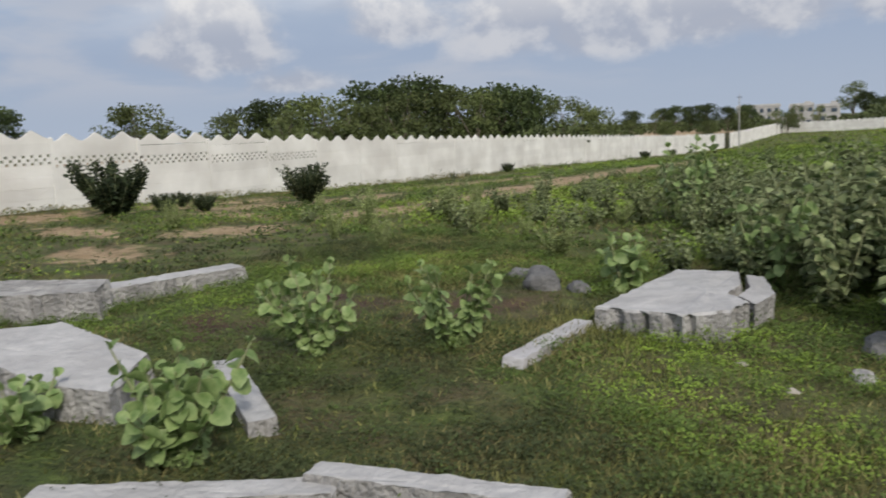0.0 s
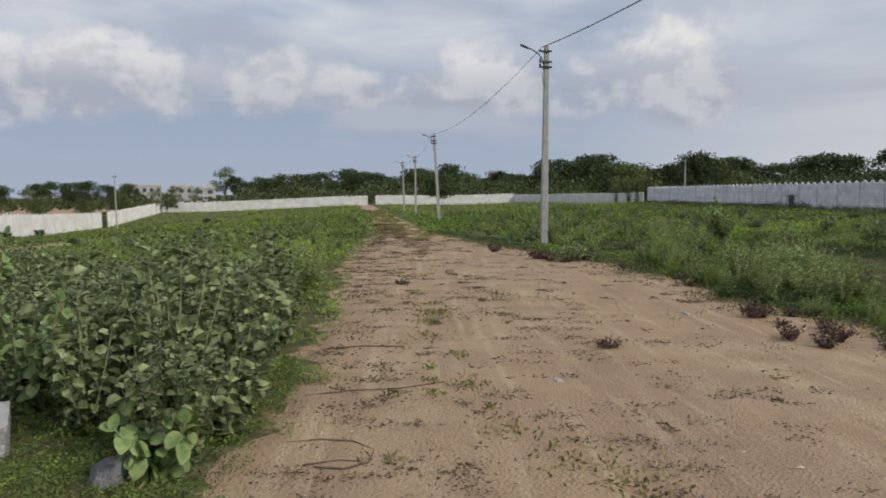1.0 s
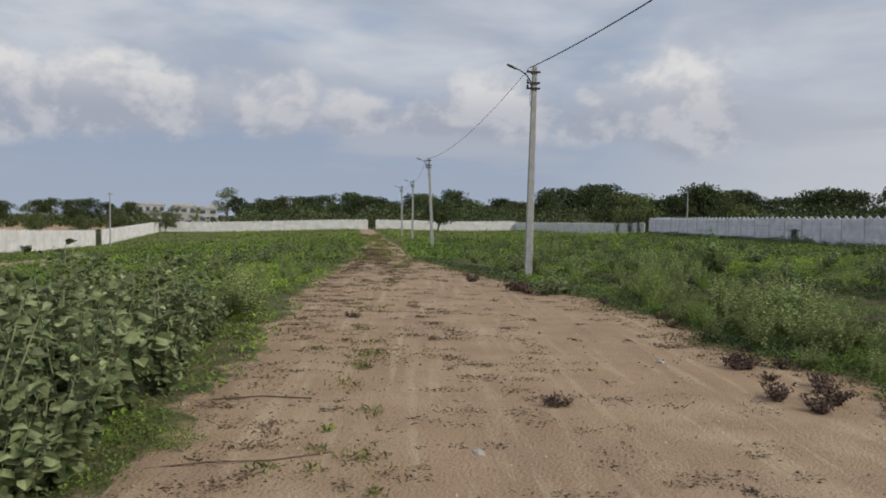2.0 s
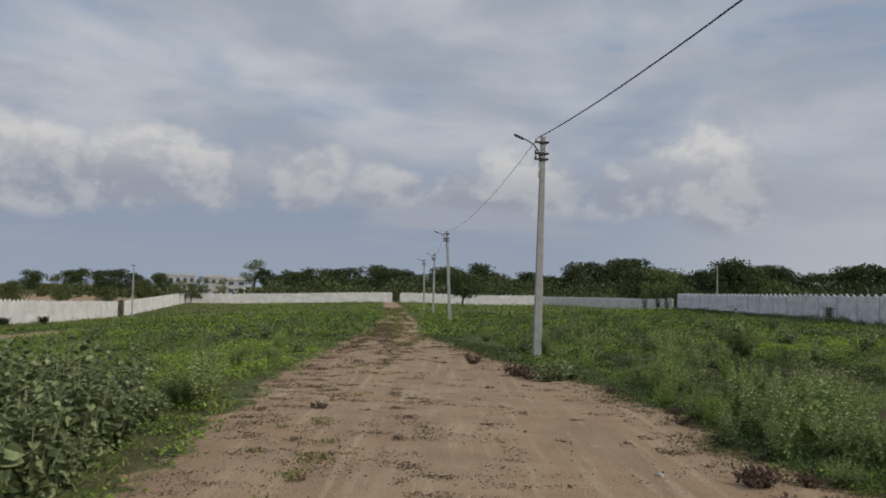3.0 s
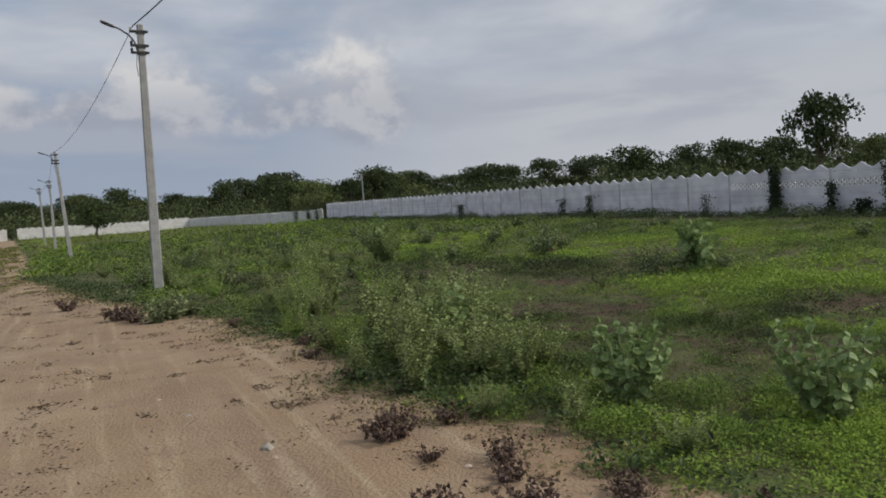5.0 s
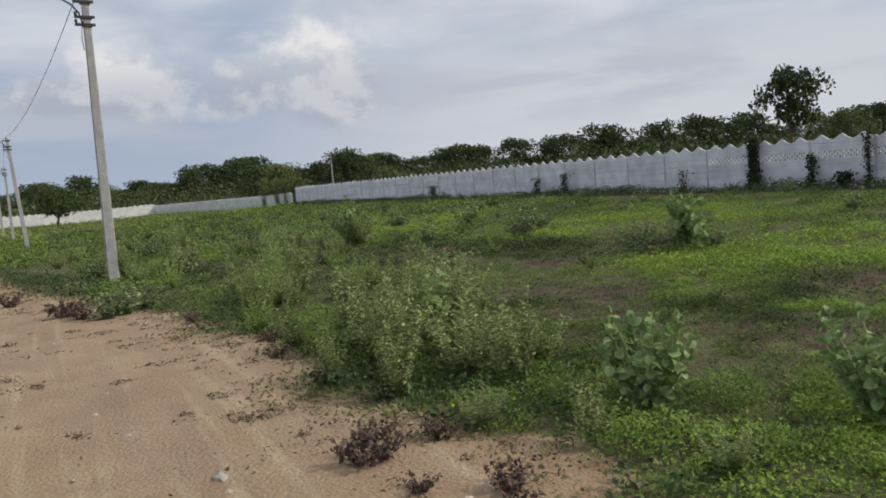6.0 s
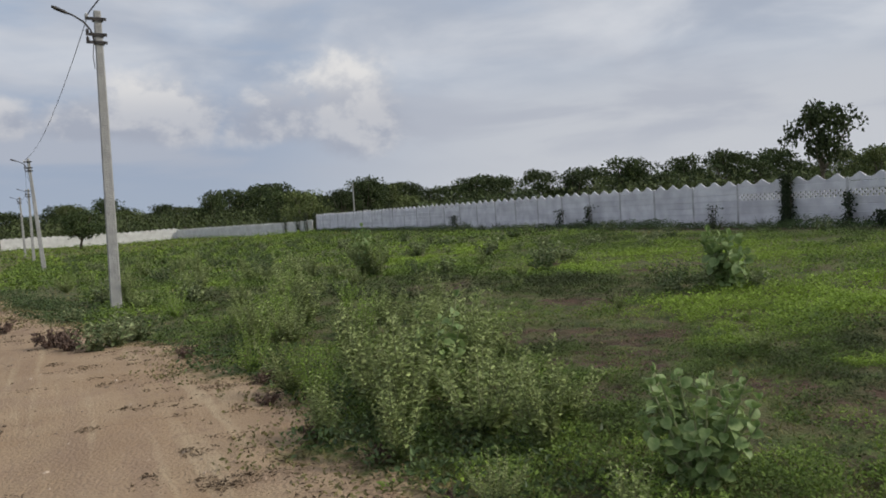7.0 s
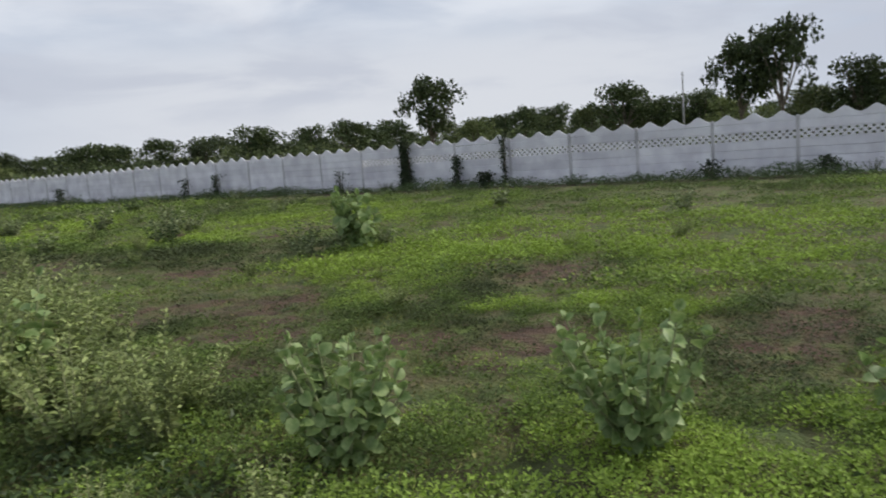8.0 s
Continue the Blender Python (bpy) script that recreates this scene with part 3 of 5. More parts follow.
def power_pole(x, y, high, lean_x, lean_y, lamp=True):
    """Tapered rectangular concrete pole with clamps, insulators and a small lamp arm towards the road."""
    pole = tagged(new("power_pole"), "grey tapered concrete power pole with iron brackets beside road", "power pole", group="poles along the road")
    pole.matrix_basis = pose(x, y, gz(x, y), lean_y, lean_x, 0)
    b = Bag()
    v = []
    for z, w, d in ((-.2, .115, .09), (high * .5, .095, .075), (high - .02, .07, .055), (high, .06, .045)):
        c = .02
        v += [(-w + c, -d, z), (w - c, -d, z), (w, -d + c, z), (w, d - c, z), (w - c, d, z), (-w + c, d, z), (-w, d - c, z), (-w, -d + c, z)]
    q = [(r * 8 + k, r * 8 + (k + 1) % 8, (r + 1) * 8 + (k + 1) % 8, (r + 1) * 8 + k) for r in range(3) for k in range(8)]
    b.add(v, q, [(24, 24 + k, 25 + k) for k in range(1, 7)])
    part("shaft", b.mesh("shaft", M_POLE), pole)
    for k, dz in enumerate((.18, .50, .66)):
        c = Bag()
        z = high - dz
        c.box(-.24, -.085, z - .03, .16, -.060, z + .03)
        c.box(-.10, .060, z - .03, .10, .085, z + .03)
        c.box(-.105, -.085, z - .02, -.085, .085, z + .02)
        c.box(.085, -.085, z - .02, .105, .085, z + .02)
        br = part("bracket", c.mesh("bracket", M_IRON), pole)
        i_ = Bag()
        i_.tube([(-.21, -.072, z + .03), (-.21, -.072, z + .05), (-.21, -.072, z + .09), (-.21, -.072, z + .11)], [.018, .034, .03, .012], 8)
        part("insulator", i_.mesh("insulator", M_IRON if k else M_WHITE), br)
    if lamp:
        a = Bag()
        a.tube([(-.09, -.06, high - .62), (-.14, -.06, high - .42), (-.26, -.06, high - .26), (-.45, -.06, high - .14), (-.62, -.06, high - .07)], [.019] * 5, 6)
        arm = part("lamp_arm", a.mesh("lamp_arm", M_IRON), pole)
        h = Bag()
        h.tube([(-.54, -.06, high - .11), (-.60, -.06, high - .085), (-.78, -.06, high - .01), (-.84, -.06, high + .015)], [.02, .036, .04, .02], 6)
        part("lamp_head", h.mesh("lamp_head", M_IRON), arm, "small street lamp head")
        w = Bag()
        w.tube([(-.105, -.07, high - .7), (-.13, -.075, high - .95), (-.108, -.085, high - 1.2)], [.008] * 3, 4)
        part("hanging_lead", w.mesh("hanging_lead", M_CABLE), pole)
    return pole


POLES = [(8.95, -3.5, 6.2, 0, 0), (6.07, 24.5, 6.2, 1.2, 0), (3.95, 53, 6.1, -2.6, 0), (2.55, 77, 6.0, .6, 0), (1.3, 91, 6.0, -.3, 0)]
tops = []
for px, py, ph, lx, ly in POLES:
    pole = power_pole(px, py, ph, lx, ly)
    tops.append(pole.matrix_basis @ Vector((-.16, -.07, ph - .06)))
for a, b_ in zip(tops, tops[1:]):
    c = Bag()
    c.tube([tuple(p) for p in bezier_pts(a, b_, .55)], [.014 if b_.y < 30 else .008] * 25, 5)
    tagged(new("overhead_cable", c.mesh("overhead_cable", M_CABLE)), "black sagging overhead cable strung between concrete poles", "cable", group="overhead cables")


def thin_pole(x, y, high, label):
    b = Bag()
    b.tube([(0, 0, -.2), (0, 0, high * .5), (.02, 0, high)], [.10, .08, .055], 6)
    p = tagged(new("power_pole"), label, "power pole")
    p.matrix_basis = pose(x, y, gz(x, y))
    part("shaft", b.mesh("shaft", M_POLE), p)
    c = Bag()
    c.box(-.3, -.03, high - .3, .3, .03, high - .24)
    part("bracket", c.mesh("bracket", M_IRON), p)
    return p


thin_pole(-31.4, 88, 6.2, "slender grey power pole beside the white boundary wall")
thin_pole(36.2, 93, 5.6, "slender pale pole behind the grey boundary wall")
thin_pole(77, 31, 7.2, "slender grey pole standing among far trees")


# ---- cut stone ----
def slab(name, outline, z0, z1, label, material=M_STONE, tilt=(0, 0), seed=1, grooves=.02):
    """A split block: worn top, ragged drilled sides."""
    rng = random.Random(seed)
    cx, cy = sum(p[0] for p in outline) / len(outline), sum(p[1] for p in outline) / len(outline)
    ring = []
    n = len(outline)
    for i in range(n):
        ax, ay = outline[i]
        bx, by = outline[(i + 1) % n]
        ln = math.hypot(bx - ax, by - ay)
        k = max(2, int(ln / .045))
        for j in range(k):
            t = j / k
            ring.append((ax + (bx - ax) * t - cx, ay + (by - ay) * t - cy, j > 0 and rng.random() < .44, j == 0))
    m = len(ring)
    b = Bag()
    v, q, tr = [], [], []
    h = z1 - z0
    for lev, (z, s) in enumerate(((0, 1.03), (h * .45, 1.015), (h * .93, 1.0), (h, .982))):
        for x, y, deep, corner in ring:
            r = math.hypot(x, y) + 1e-6
            off = -grooves * (.9 + .3 * (lev == 1)) if deep and lev < 3 else rng.uniform(-.006, .006)
            f = s + off / r
            v.append((x * f, y * f, z + (rng.uniform(-.005, .005) if lev == 3 else 0)))
    for lev in range(3):
        q += [(lev * m + i, lev * m + (i + 1) % m, (lev + 1) * m + (i + 1) % m, (lev + 1) * m + i) for i in range(m)]
    base = 3 * m
    rings = [base]
    for f in (.72, .4):
        start = len(v)
        for x, y, _, _ in ring:
            v.append((x * f, y * f, h + noise.noise((x * 3 + seed, y * 3, 2)) * (.022 if grooves > .03 else .008)))
        q += [(rings[-1] + i, rings[-1] + (i + 1) % m, start + (i + 1) % m, start + i) for i in range(m)]
        rings.append(start)
    v.append((0, 0, h + .005))
    tr += [(rings[-1] + i, rings[-1] + (i + 1) % m, len(v) - 1) for i in range(m)]
    b.add(v, q, tr)
    me = b.mesh(name, material)
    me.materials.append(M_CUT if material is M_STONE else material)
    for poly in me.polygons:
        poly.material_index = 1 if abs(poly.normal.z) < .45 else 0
    ob = tagged(new(name, me), label, "stone", group="cut granite pieces")
    ob.matrix_basis = pose(cx, cy, gz(cx, cy) + z0, *tilt)
    return ob


def bar(x0, y0, x1, y1, w):
    d = Vector((x1 - x0, y1 - y0)).normalized()
    n = Vector((-d.y, d.x)) * w / 2
    return [(x0 + n.x, y0 + n.y), (x0 - n.x, y0 - n.y), (x1 - n.x * .9, y1 - n.y * .9), (x1 + n.x * .9, y1 + n.y * .9)]


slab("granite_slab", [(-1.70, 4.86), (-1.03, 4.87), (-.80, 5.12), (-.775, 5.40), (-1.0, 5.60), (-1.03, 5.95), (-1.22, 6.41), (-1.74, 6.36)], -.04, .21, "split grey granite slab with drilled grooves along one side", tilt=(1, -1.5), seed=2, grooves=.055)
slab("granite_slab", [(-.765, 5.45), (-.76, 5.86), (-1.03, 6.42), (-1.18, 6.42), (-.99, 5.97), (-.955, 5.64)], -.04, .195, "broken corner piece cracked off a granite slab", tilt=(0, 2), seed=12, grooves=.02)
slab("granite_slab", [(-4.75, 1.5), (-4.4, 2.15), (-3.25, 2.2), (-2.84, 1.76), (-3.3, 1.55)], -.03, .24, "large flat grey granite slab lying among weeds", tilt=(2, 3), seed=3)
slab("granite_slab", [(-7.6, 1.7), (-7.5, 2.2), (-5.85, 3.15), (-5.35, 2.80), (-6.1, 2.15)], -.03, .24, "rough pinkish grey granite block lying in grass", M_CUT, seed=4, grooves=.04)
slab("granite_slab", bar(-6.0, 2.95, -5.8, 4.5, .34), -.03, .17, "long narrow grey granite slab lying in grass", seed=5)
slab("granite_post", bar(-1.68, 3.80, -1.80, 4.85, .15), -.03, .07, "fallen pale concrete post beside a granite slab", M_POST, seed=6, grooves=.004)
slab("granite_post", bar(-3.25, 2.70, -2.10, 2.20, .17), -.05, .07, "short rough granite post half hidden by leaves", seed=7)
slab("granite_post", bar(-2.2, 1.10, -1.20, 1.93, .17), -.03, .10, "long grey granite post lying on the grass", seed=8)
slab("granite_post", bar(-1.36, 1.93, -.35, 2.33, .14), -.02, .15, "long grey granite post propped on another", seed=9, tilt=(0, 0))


M_CHALK = mat("chalky_stone", (.32, .29, .25), (.44, .41, .36), 20, .9, .4, 50)


def stone(x, y, sx, sy, sz, label, material=M_STONE, seed=1):
    bm = bmesh.new()
    bmesh.ops.create_icosphere(bm, subdivisions=3, radius=1)
    for v in bm.verts:
        n = noise.noise(v.co * 1.3 + Vector((seed, 0, 0))) * .35 + noise.noise(v.co * 3.1 + Vector((0, seed, 0))) * .12
        v.co *= 1 + n
        v.co = Vector((v.co.x * sx, v.co.y * sy, max(v.co.z, -.55) * sz))
    me = bpy.data.meshes.new("stone")
    bm.to_mesh(me)
    bm.free()
    me.materials.append(material)
    me.shade_smooth()
    ob = tagged(new("stone", me), label, "stone")
    ob.matrix_basis = pose(x, y, gz(x, y) + .35 * sz, 0, 0, seed * 40)
    return ob


stone(-2.78, 5.75, .20, .17, .17, "rounded dark grey stone in the weeds", M_ROCK, 3)
stone(-2.45, 5.85, .12, .10, .08, "small dark grey stone in the weeds", M_ROCK, 4)
stone(-3.25, 6.1, .16, .07, .08, "broken grey stone in the weeds", M_ROCK, 5)
stone(.10, 5.40, .17, .12, .10, "grey stone at the foot of a leafy shrub", M_ROCK, 6)
stone(3.12, 7.55, .10, .045, .02, "flat white stone on the dirt road", M_CHALK, 7)
stone(-.55, 4.62, .05, .04, .025, "small pale stone in the grass", M_CHALK, 8)
stone(-.15, 4.3, .045, .04, .03, "small pale stone in the grass", M_CHALK, 9)
stone(5.2, 12.3, .05, .05, .03, "small white stone on the dirt road", M_CHALK, 10)
stone(5.6, 11.1, .06, .04, .03, "small white stone on the dirt road", M_CHALK, 11)
stone(.1, 4.75, .10, .07, .05, "pale brown stone at the road edge", M_CUT, 12)


# ---- plants ----
def stem_path(rng, high, spread, n=4):
    a = rng.uniform(0, 2 * math.pi)
    s = spread * math.sqrt(rng.random())
    return [(math.cos(a) * s * (i / (n - 1)) ** .8, math.sin(a) * s * (i / (n - 1)) ** .8, high * (i / (n - 1))) for i in range(n)]


def along(path, t):
    f = t * (len(path) - 1)
    i = min(int(f), len(path) - 2)
    return np.array(path[i]) * (1 - f + i) + np.array(path[i + 1]) * (f - i)


def shrub_meshes(seed, high, spread, stems, per, size, ratio, material, low=.15, droop=-.15, twig=.007):
    """Stem mesh and foliage mesh of one plant."""
    rng, nr = random.Random(seed), np.random.default_rng(seed)
    s, l = Bag(), Bag()
    P, D, L = [], [], []
    for k in range(stems):
        hh = high * rng.uniform(.55, 1.0)
        path = stem_path(rng, hh, spread * (.5 + .5 * hh / high))
        s.tube(path, [twig * 1.3, twig * 1.1, twig * .9, twig * .4], 3, cap=False)
        a0 = rng.uniform(0, 6.28)
        for j in range(per):
            t = low + (1 - low) * (j + rng.random()) / per
            p = along(path, t)
            a = a0 + j * 1.9 + rng.uniform(-.4, .4)
            z = rng.uniform(-.3, .5) + droop + .5 * (t > .85)
            P.append(p)
            D.append((math.cos(a), math.sin(a), z))
            L.append(size * rng.uniform(.6, 1.15) * (1.15 - .45 * t))
    P, D, L = np.array(P), np.array(D), np.array(L)
    l.round_leaves(P + D / np.linalg.norm(D, axis=1, keepdims=True) * L[:, None] * .15, D, L, L * ratio, nr, flat=.45)
    return s.mesh("stems", M_STEM), l.mesh("foliage", material)


def plant(name, meshes, label, category, group=""):
    ob = tagged(new(name), label, category, group)
    tagged(part("stem", meshes[0], ob), kind="stuff")
    tagged(part("foliage", meshes[1], ob), kind="stuff")
    return ob


def spread_copies(first, spots):
    """The first stands at the first spot, copies at the rest; spots: x, y, scale, turn."""
    made = []
    for i, (x, y, s, a) in enumerate(spots):
        m = pose(x, y, gz(x, y) - .02, 0, 0, a) @ Matrix.Diagonal((s, s, s, 1))
        if i == 0:
            first.matrix_basis = m
            made.append(first)
        else:
            c = copy_thing(first, pose(0, 0, 0))
            c.matrix_basis = m
            made.append(c)
    return made


def scatter(rng, n, x0, x1, y0, y1, s0, s1, keep=lambda x, y: True, gap=0.0):
    out = []
    tries = 0
    while len(out) < n and tries < n * 40:
        tries += 1
        x, y = rng.uniform(x0, x1), rng.uniform(y0, y1)
        if not keep(x, y) or (gap and any((x - a) ** 2 + (y - b) ** 2 < gap * gap for a, b, _, _ in out)):
            continue
        out.append((x, y, rng.uniform(s0, s1), rng.uniform(0, 360)))
    return out


def off_road(m=.35):
    return lambda x, y: float(soil_at(x, y)) < .35 and not (road_left(y) - m < x < road_right(y) + m) and x > west_x(y) + .8 and x < 29.2


R = random.Random(11)


def thicket(x, y):
    """The dense stand of shrubs along the road."""
    if x > float(road_left(y)) - .55 - max(0, min(.45, (y - 9.5) * .2)) or (-2.1 < x < -.35 and y < 6.75) or (x < -2.0 and y < 9):
        return False
    return x > -3.6 - .10 * (y - 6) or y > 9


SHRUBS = [plant("leafy_shrub", shrub_meshes(20 + k, (1.3, 1.0, 1.15, .85)[k], (.50, .60, .42, .55)[k], (10, 13, 9, 15)[k], (23, 21, 24, 19)[k], (.125, .145, .118, .135)[k], .82, M_SHRUB, low=.08, droop=-.2), "dense grey-green broad-leaved shrub growing beside the dirt road", "shrub", "roadside shrubs") for k in range(4)]
dense = [(.40, 5.62, .70, 40), (.50, 6.15, .78, 130), (.22, 5.75, .62, 250), (.45, 6.75, .9, 310), (.35, 7.45, 1.0, 20), (.12, 5.95, .85, 10), (-.45, 6.3, .95, 80), (.05, 6.9, .95, 200), (-.6, 7.3, 1.1, 50), (.1, 7.8, .95, 120), (-.3, 8.6, 1.0, 300)]
dense += scatter(R, 40, -3.0, .45, 6.6, 10.5, .45, 1.22, thicket, .5)
dense += scatter(R, 34, -4.2, .1, 10.3, 13.2, .6, .98, thicket, .55) + scatter(R, 10, -4.6, -.4, 13.2, 16.5, .4, .7, thicket, .8)
dense += scatter(R, 26, -8.5, -3.0, 9.5, 15, .35, .65, thicket, .85)
dense = [(x, y, min(s, .72) if x < -1.4 and y < 12 else s, a) for x, y, s, a in dense]
for k in range(4):
    spread_copies(SHRUBS[k], dense[k::4])

LOW = [plant("field_shrub", shrub_meshes(40 + k, .55, .45, 10, 15, .10, .65, M_SHRUB, low=.1), "low grey-green broad-leaved weed bush in the field", "shrub", "field shrubs") for k in range(3)]
spots = scatter(R, 60, -16, .2, 8, 34, .3, 1.0, off_road(), .8) + scatter(R, 80, -24, .2, 17, 90, .4, 1.1, off_road(.9), 1.2)
spots += scatter(R, 34, 9, 28, 20, 80, .5, 1.2, off_road(), 1.8) + scatter(R, 60, 4.5, 22, 24, 85, .5, 1.2, off_road(), 1.0)
spots += [(15.5, 16.3, .9, 50), (14.9, 16.75, .9, 120), (14.3, 16.9, .8, 20), (16.5, 24.0, 1.3, 0), (16.9, 24.3, 1.2, 80), (17.3, 24.0, 1.1, 160), (17.6, 28.9, 1.6, 90), (16.9, 32.9, 1.2, 10), (21.8, 17.7, 1.1, 40), (20.8, 27.5, 1.1, 70), (19.8, 12.5, 1.0, 70), (-8, 2.4, .8, 0), (5.75, 18.75, 1.05, 30), (5.5, 18.5, .85, 140), (6.1, 19.2, .9, 140), (5.2, 22.6, .7, 70)]
for k in range(3):
    spread_copies(LOW[k], spots[k::3])

DARK = [plant("dark_shrub", shrub_meshes(140 + k, .6, .5, 14, 18, .085, .6, M_DARKSHRUB, low=.08), "low dark green bush in the weedy field", "shrub", "dark field bushes") for k in range(2)]
spots = scatter(R, 26, 9.5, 28, 17, 60, .5, 1.2, off_road(), 1.6) + scatter(R, 34, 4.5, 18, 22, 70, .5, 1.2, off_road(.5), 1.3) + scatter(R, 36, -18, .1, 9, 60, .4, 1.0, off_road(1.0), 1.3)
for k in range(2):
    spread_copies(DARK[k], spots[k::2])

WISPS = [plant("wispy_weed", shrub_meshes(60 + k, (.95, .75, .85, .6)[k], (.38, .48, .42, .46)[k], 24, 34, (.062, .055, .066, .058)[k], .55, M_WISP, low=.1, droop=.15, twig=.004), "tall wispy pale green weed with small leaves beside road", "weed", "roadside weeds") for k in range(4)]
spots = [(7.45, 12.45, 1.05, 0), (7.9, 12.1, 1.1, 70), (7.5, 13.4, .95, 30), (8.2, 12.9, 1.0, 200), (7.35, 16.9, .9, 10), (7.7, 18.7, .9, 40), (9.1, 14.3, 1.1, 50), (9.5, 16.3, 1.2, 60), (8.1, 11.6, .9, 110), (12.6, 26.9, 1.6, 0), (12.7, 26.5, 1.4, 90),
         (8.6, 12.0, .9, 130), (8.7, 13.6, 1.0, 20), (7.1, 14.4, .8, 20), (7.9, 14.9, 1.0, 20), (8.9, 15.4, 1.1, 320), (10.2, 17.5, 1.0, 30), (-.1, 15.2, .9, 0), (.15, 13.9, 1.05, 60), (-.2, 14.2, 1.0, 150), (7.15, 11.9, .7, 0), (7.6, 12.9, .85, 250), (8.0, 13.3, .9, 40), (8.05, 18.2, 1.0, 90), (8.5, 18.6, 1.1, 10), (7.9, 17.2, .9, 330), (9.6, 24.2, 1.2, 0), (10.1, 24.8, 1.0, 60), (6.9, 12.7, .6, 20), (7.3, 10.9, .55, 80), (7.7, 10.2, .5, 30), (8.0, 9.4, .55, 140)]
spots += scatter(R, 12, 7.0, 9.8, 12.5, 22, .5, 1.1, off_road(.6), .9) + scatter(R, 22, 5, 12, 21, 38, .5, 1.15, off_road(.6), 1.2) + scatter(R, 14, 10, 18, 11, 26, .35, .6, off_road(), 1.6) + scatter(R, 20, -12, -3.2, 6.5, 16, .4, .9, off_road(), .9)
spots += scatter(R, 20, -3, .1, 16, 40, .5, .8, off_road(.3), .9)
for k in range(4):
    spread_copies(WISPS[k], spots[k::4])

FRESH = [plant("green_bush", shrub_meshes(80 + k, .8, .42, 26, 30, .06, .34, M_FRESH, low=.1, droop=.3, twig=.004), "bright yellow-green feathery bush beside the dirt road", "bush", "bright green bushes") for k in range(2)]
spots = [(7.75, 18.0, 1.05, 0), (7.4, 17.6, .8, 90), (-.05, 14.6, 1.0, 0), (-.2, 15.4, .95, 90), (8.4, 19.3, .8, 20), (7.0, 15.6, .7, 200), (6.4, 26.5, .7, 10), (5.8, 29, .7, 10), (5.2, 33, .8, 10), (9.8, 20.5, .7, 0), (-1.1, 19, .7, 0), (3.8, 41, .8, 20), (8.9, 17.2, .9, 40), (6.9, 21.5, .8, 80), (9.4, 23.5, .9, 30), (7.6, 25.6, .8, 0), (-.9, 24, .8, 0), (-.8, 30, .9, 40), (-4.2, 19.5, .7, 20), (7.2, 14.0, .75, 10)]
for k in range(2):
    spread_copies(FRESH[k], spots[k::2])


def blade_leaf(length, width, curl):
    """A broad oval leaf with a raised rim and midrib fold, ten corners."""
    prof = [(0, .14), (.2, .44), (.5, .54), (.8, .42), (1, .10)]
    v, q = [], []
    for i, (t, w) in enumerate(prof):
        z = -curl * t * t * length
        v += [(t * length, -w * width, z + abs(w) * width * .35), (t * length, 0, z), (t * length, w * width, z + abs(w) * width * .35)]
        if i:
            a = (i - 1) * 3
            q += [(a, a + 1, a + 4, a + 3), (a + 1, a + 2, a + 5, a + 4)]
    b = Bag()
    b.add(v, q)
    return b.mesh("leaf", M_BIG, True)


BIG_LEAVES = [blade_leaf(.15, .125, .25), blade_leaf(.13, .11, .5), blade_leaf(.10, .085, .1)]


def milkweed(x, y, high, spread, stems, pairs, label, seed, size=1.0):
    """Upright stems with opposite pairs of broad pale leaves, each leaf a part."""
    rng = random.Random(seed)
    ob = tagged(new("milkweed_plant"), label, "plant", "broad-leaved milkweeds")
    ob.matrix_basis = pose(x, y, gz(x, y) - .02)
    s = Bag()
    paths = []
    for k in range(stems):
        p = stem_path(rng, high * rng.uniform(.55, .98), spread)
        paths.append(p)
        s.tube(p, [.011, .010, .008, .004], 5)
    part("stem", s.mesh("stem", M_STEM), ob)
    for p in paths:
        a0 = rng.uniform(0, 180)
        for j in range(pairs):
            t = .05 + .95 * (j + .6) / pairs
            c = along(p, min(t, 1))
            for side in (0, 180):
                big = BIG_LEAVES[2] if t > .9 else rng.choice(BIG_LEAVES[:2])
                m = pose(*c, 0, 0, a0 + j * 90 + side + rng.uniform(-15, 15)) @ pose(0, 0, 0, rng.uniform(-60, 60), (-55 if t > .85 else 2) + rng.uniform(-42, 42), 0)
                k = size * rng.uniform(.8, 1.15)
                part("leaf", big, ob, m=m @ Matrix.Diagonal((k, k, k, 1)))
    return ob


milkweed(-2.21, 1.79, .62, .46, 16, 8, "bushy pale green milkweed with broad leaves before granite slab", 1, .72)
milkweed(-3.06, 1.4, .38, .30, 9, 5, "small pale green milkweed with broad leaves", 2, .68)
milkweed(-3.06, 3.32, .72, .42, 13, 9, "pale green milkweed with many small broad leaves", 3, .6)
milkweed(-2.35, 3.97, .66, .40, 12, 9, "pale green milkweed growing in patchy grass", 4, .6)
milkweed(-2.12, 6.1, .64, .28, 7, 6, "upright pale green milkweed behind a granite slab", 5, .85)
milkweed(8.48, 10.53, .76, .38, 26, 10, "bushy milkweed with broad pale leaves in green ground cover", 6, .54)
milkweed(9.28, 9.27, .80, .44, 26, 10, "lush milkweed with broad pale leaves near bare earth", 7, .54)
milkweed(.34, 5.50, .52, .34, 11, 6, "broad-leaved milkweed at the front of the thicket", 8, .85)
milkweed(-1.1, 6.75, 1.0, .45, 9, 8, "tall broad-leaved milkweed in the thicket", 9, .8)
milkweed(10.2, 8.1, .5, .34, 9, 5, "small milkweed in bright green ground cover", 10, .75)
milkweed(12.6, 26.8, 1.55, .40, 8, 9, "tall pale milkweed standing alone in the field", 14, 1.15)
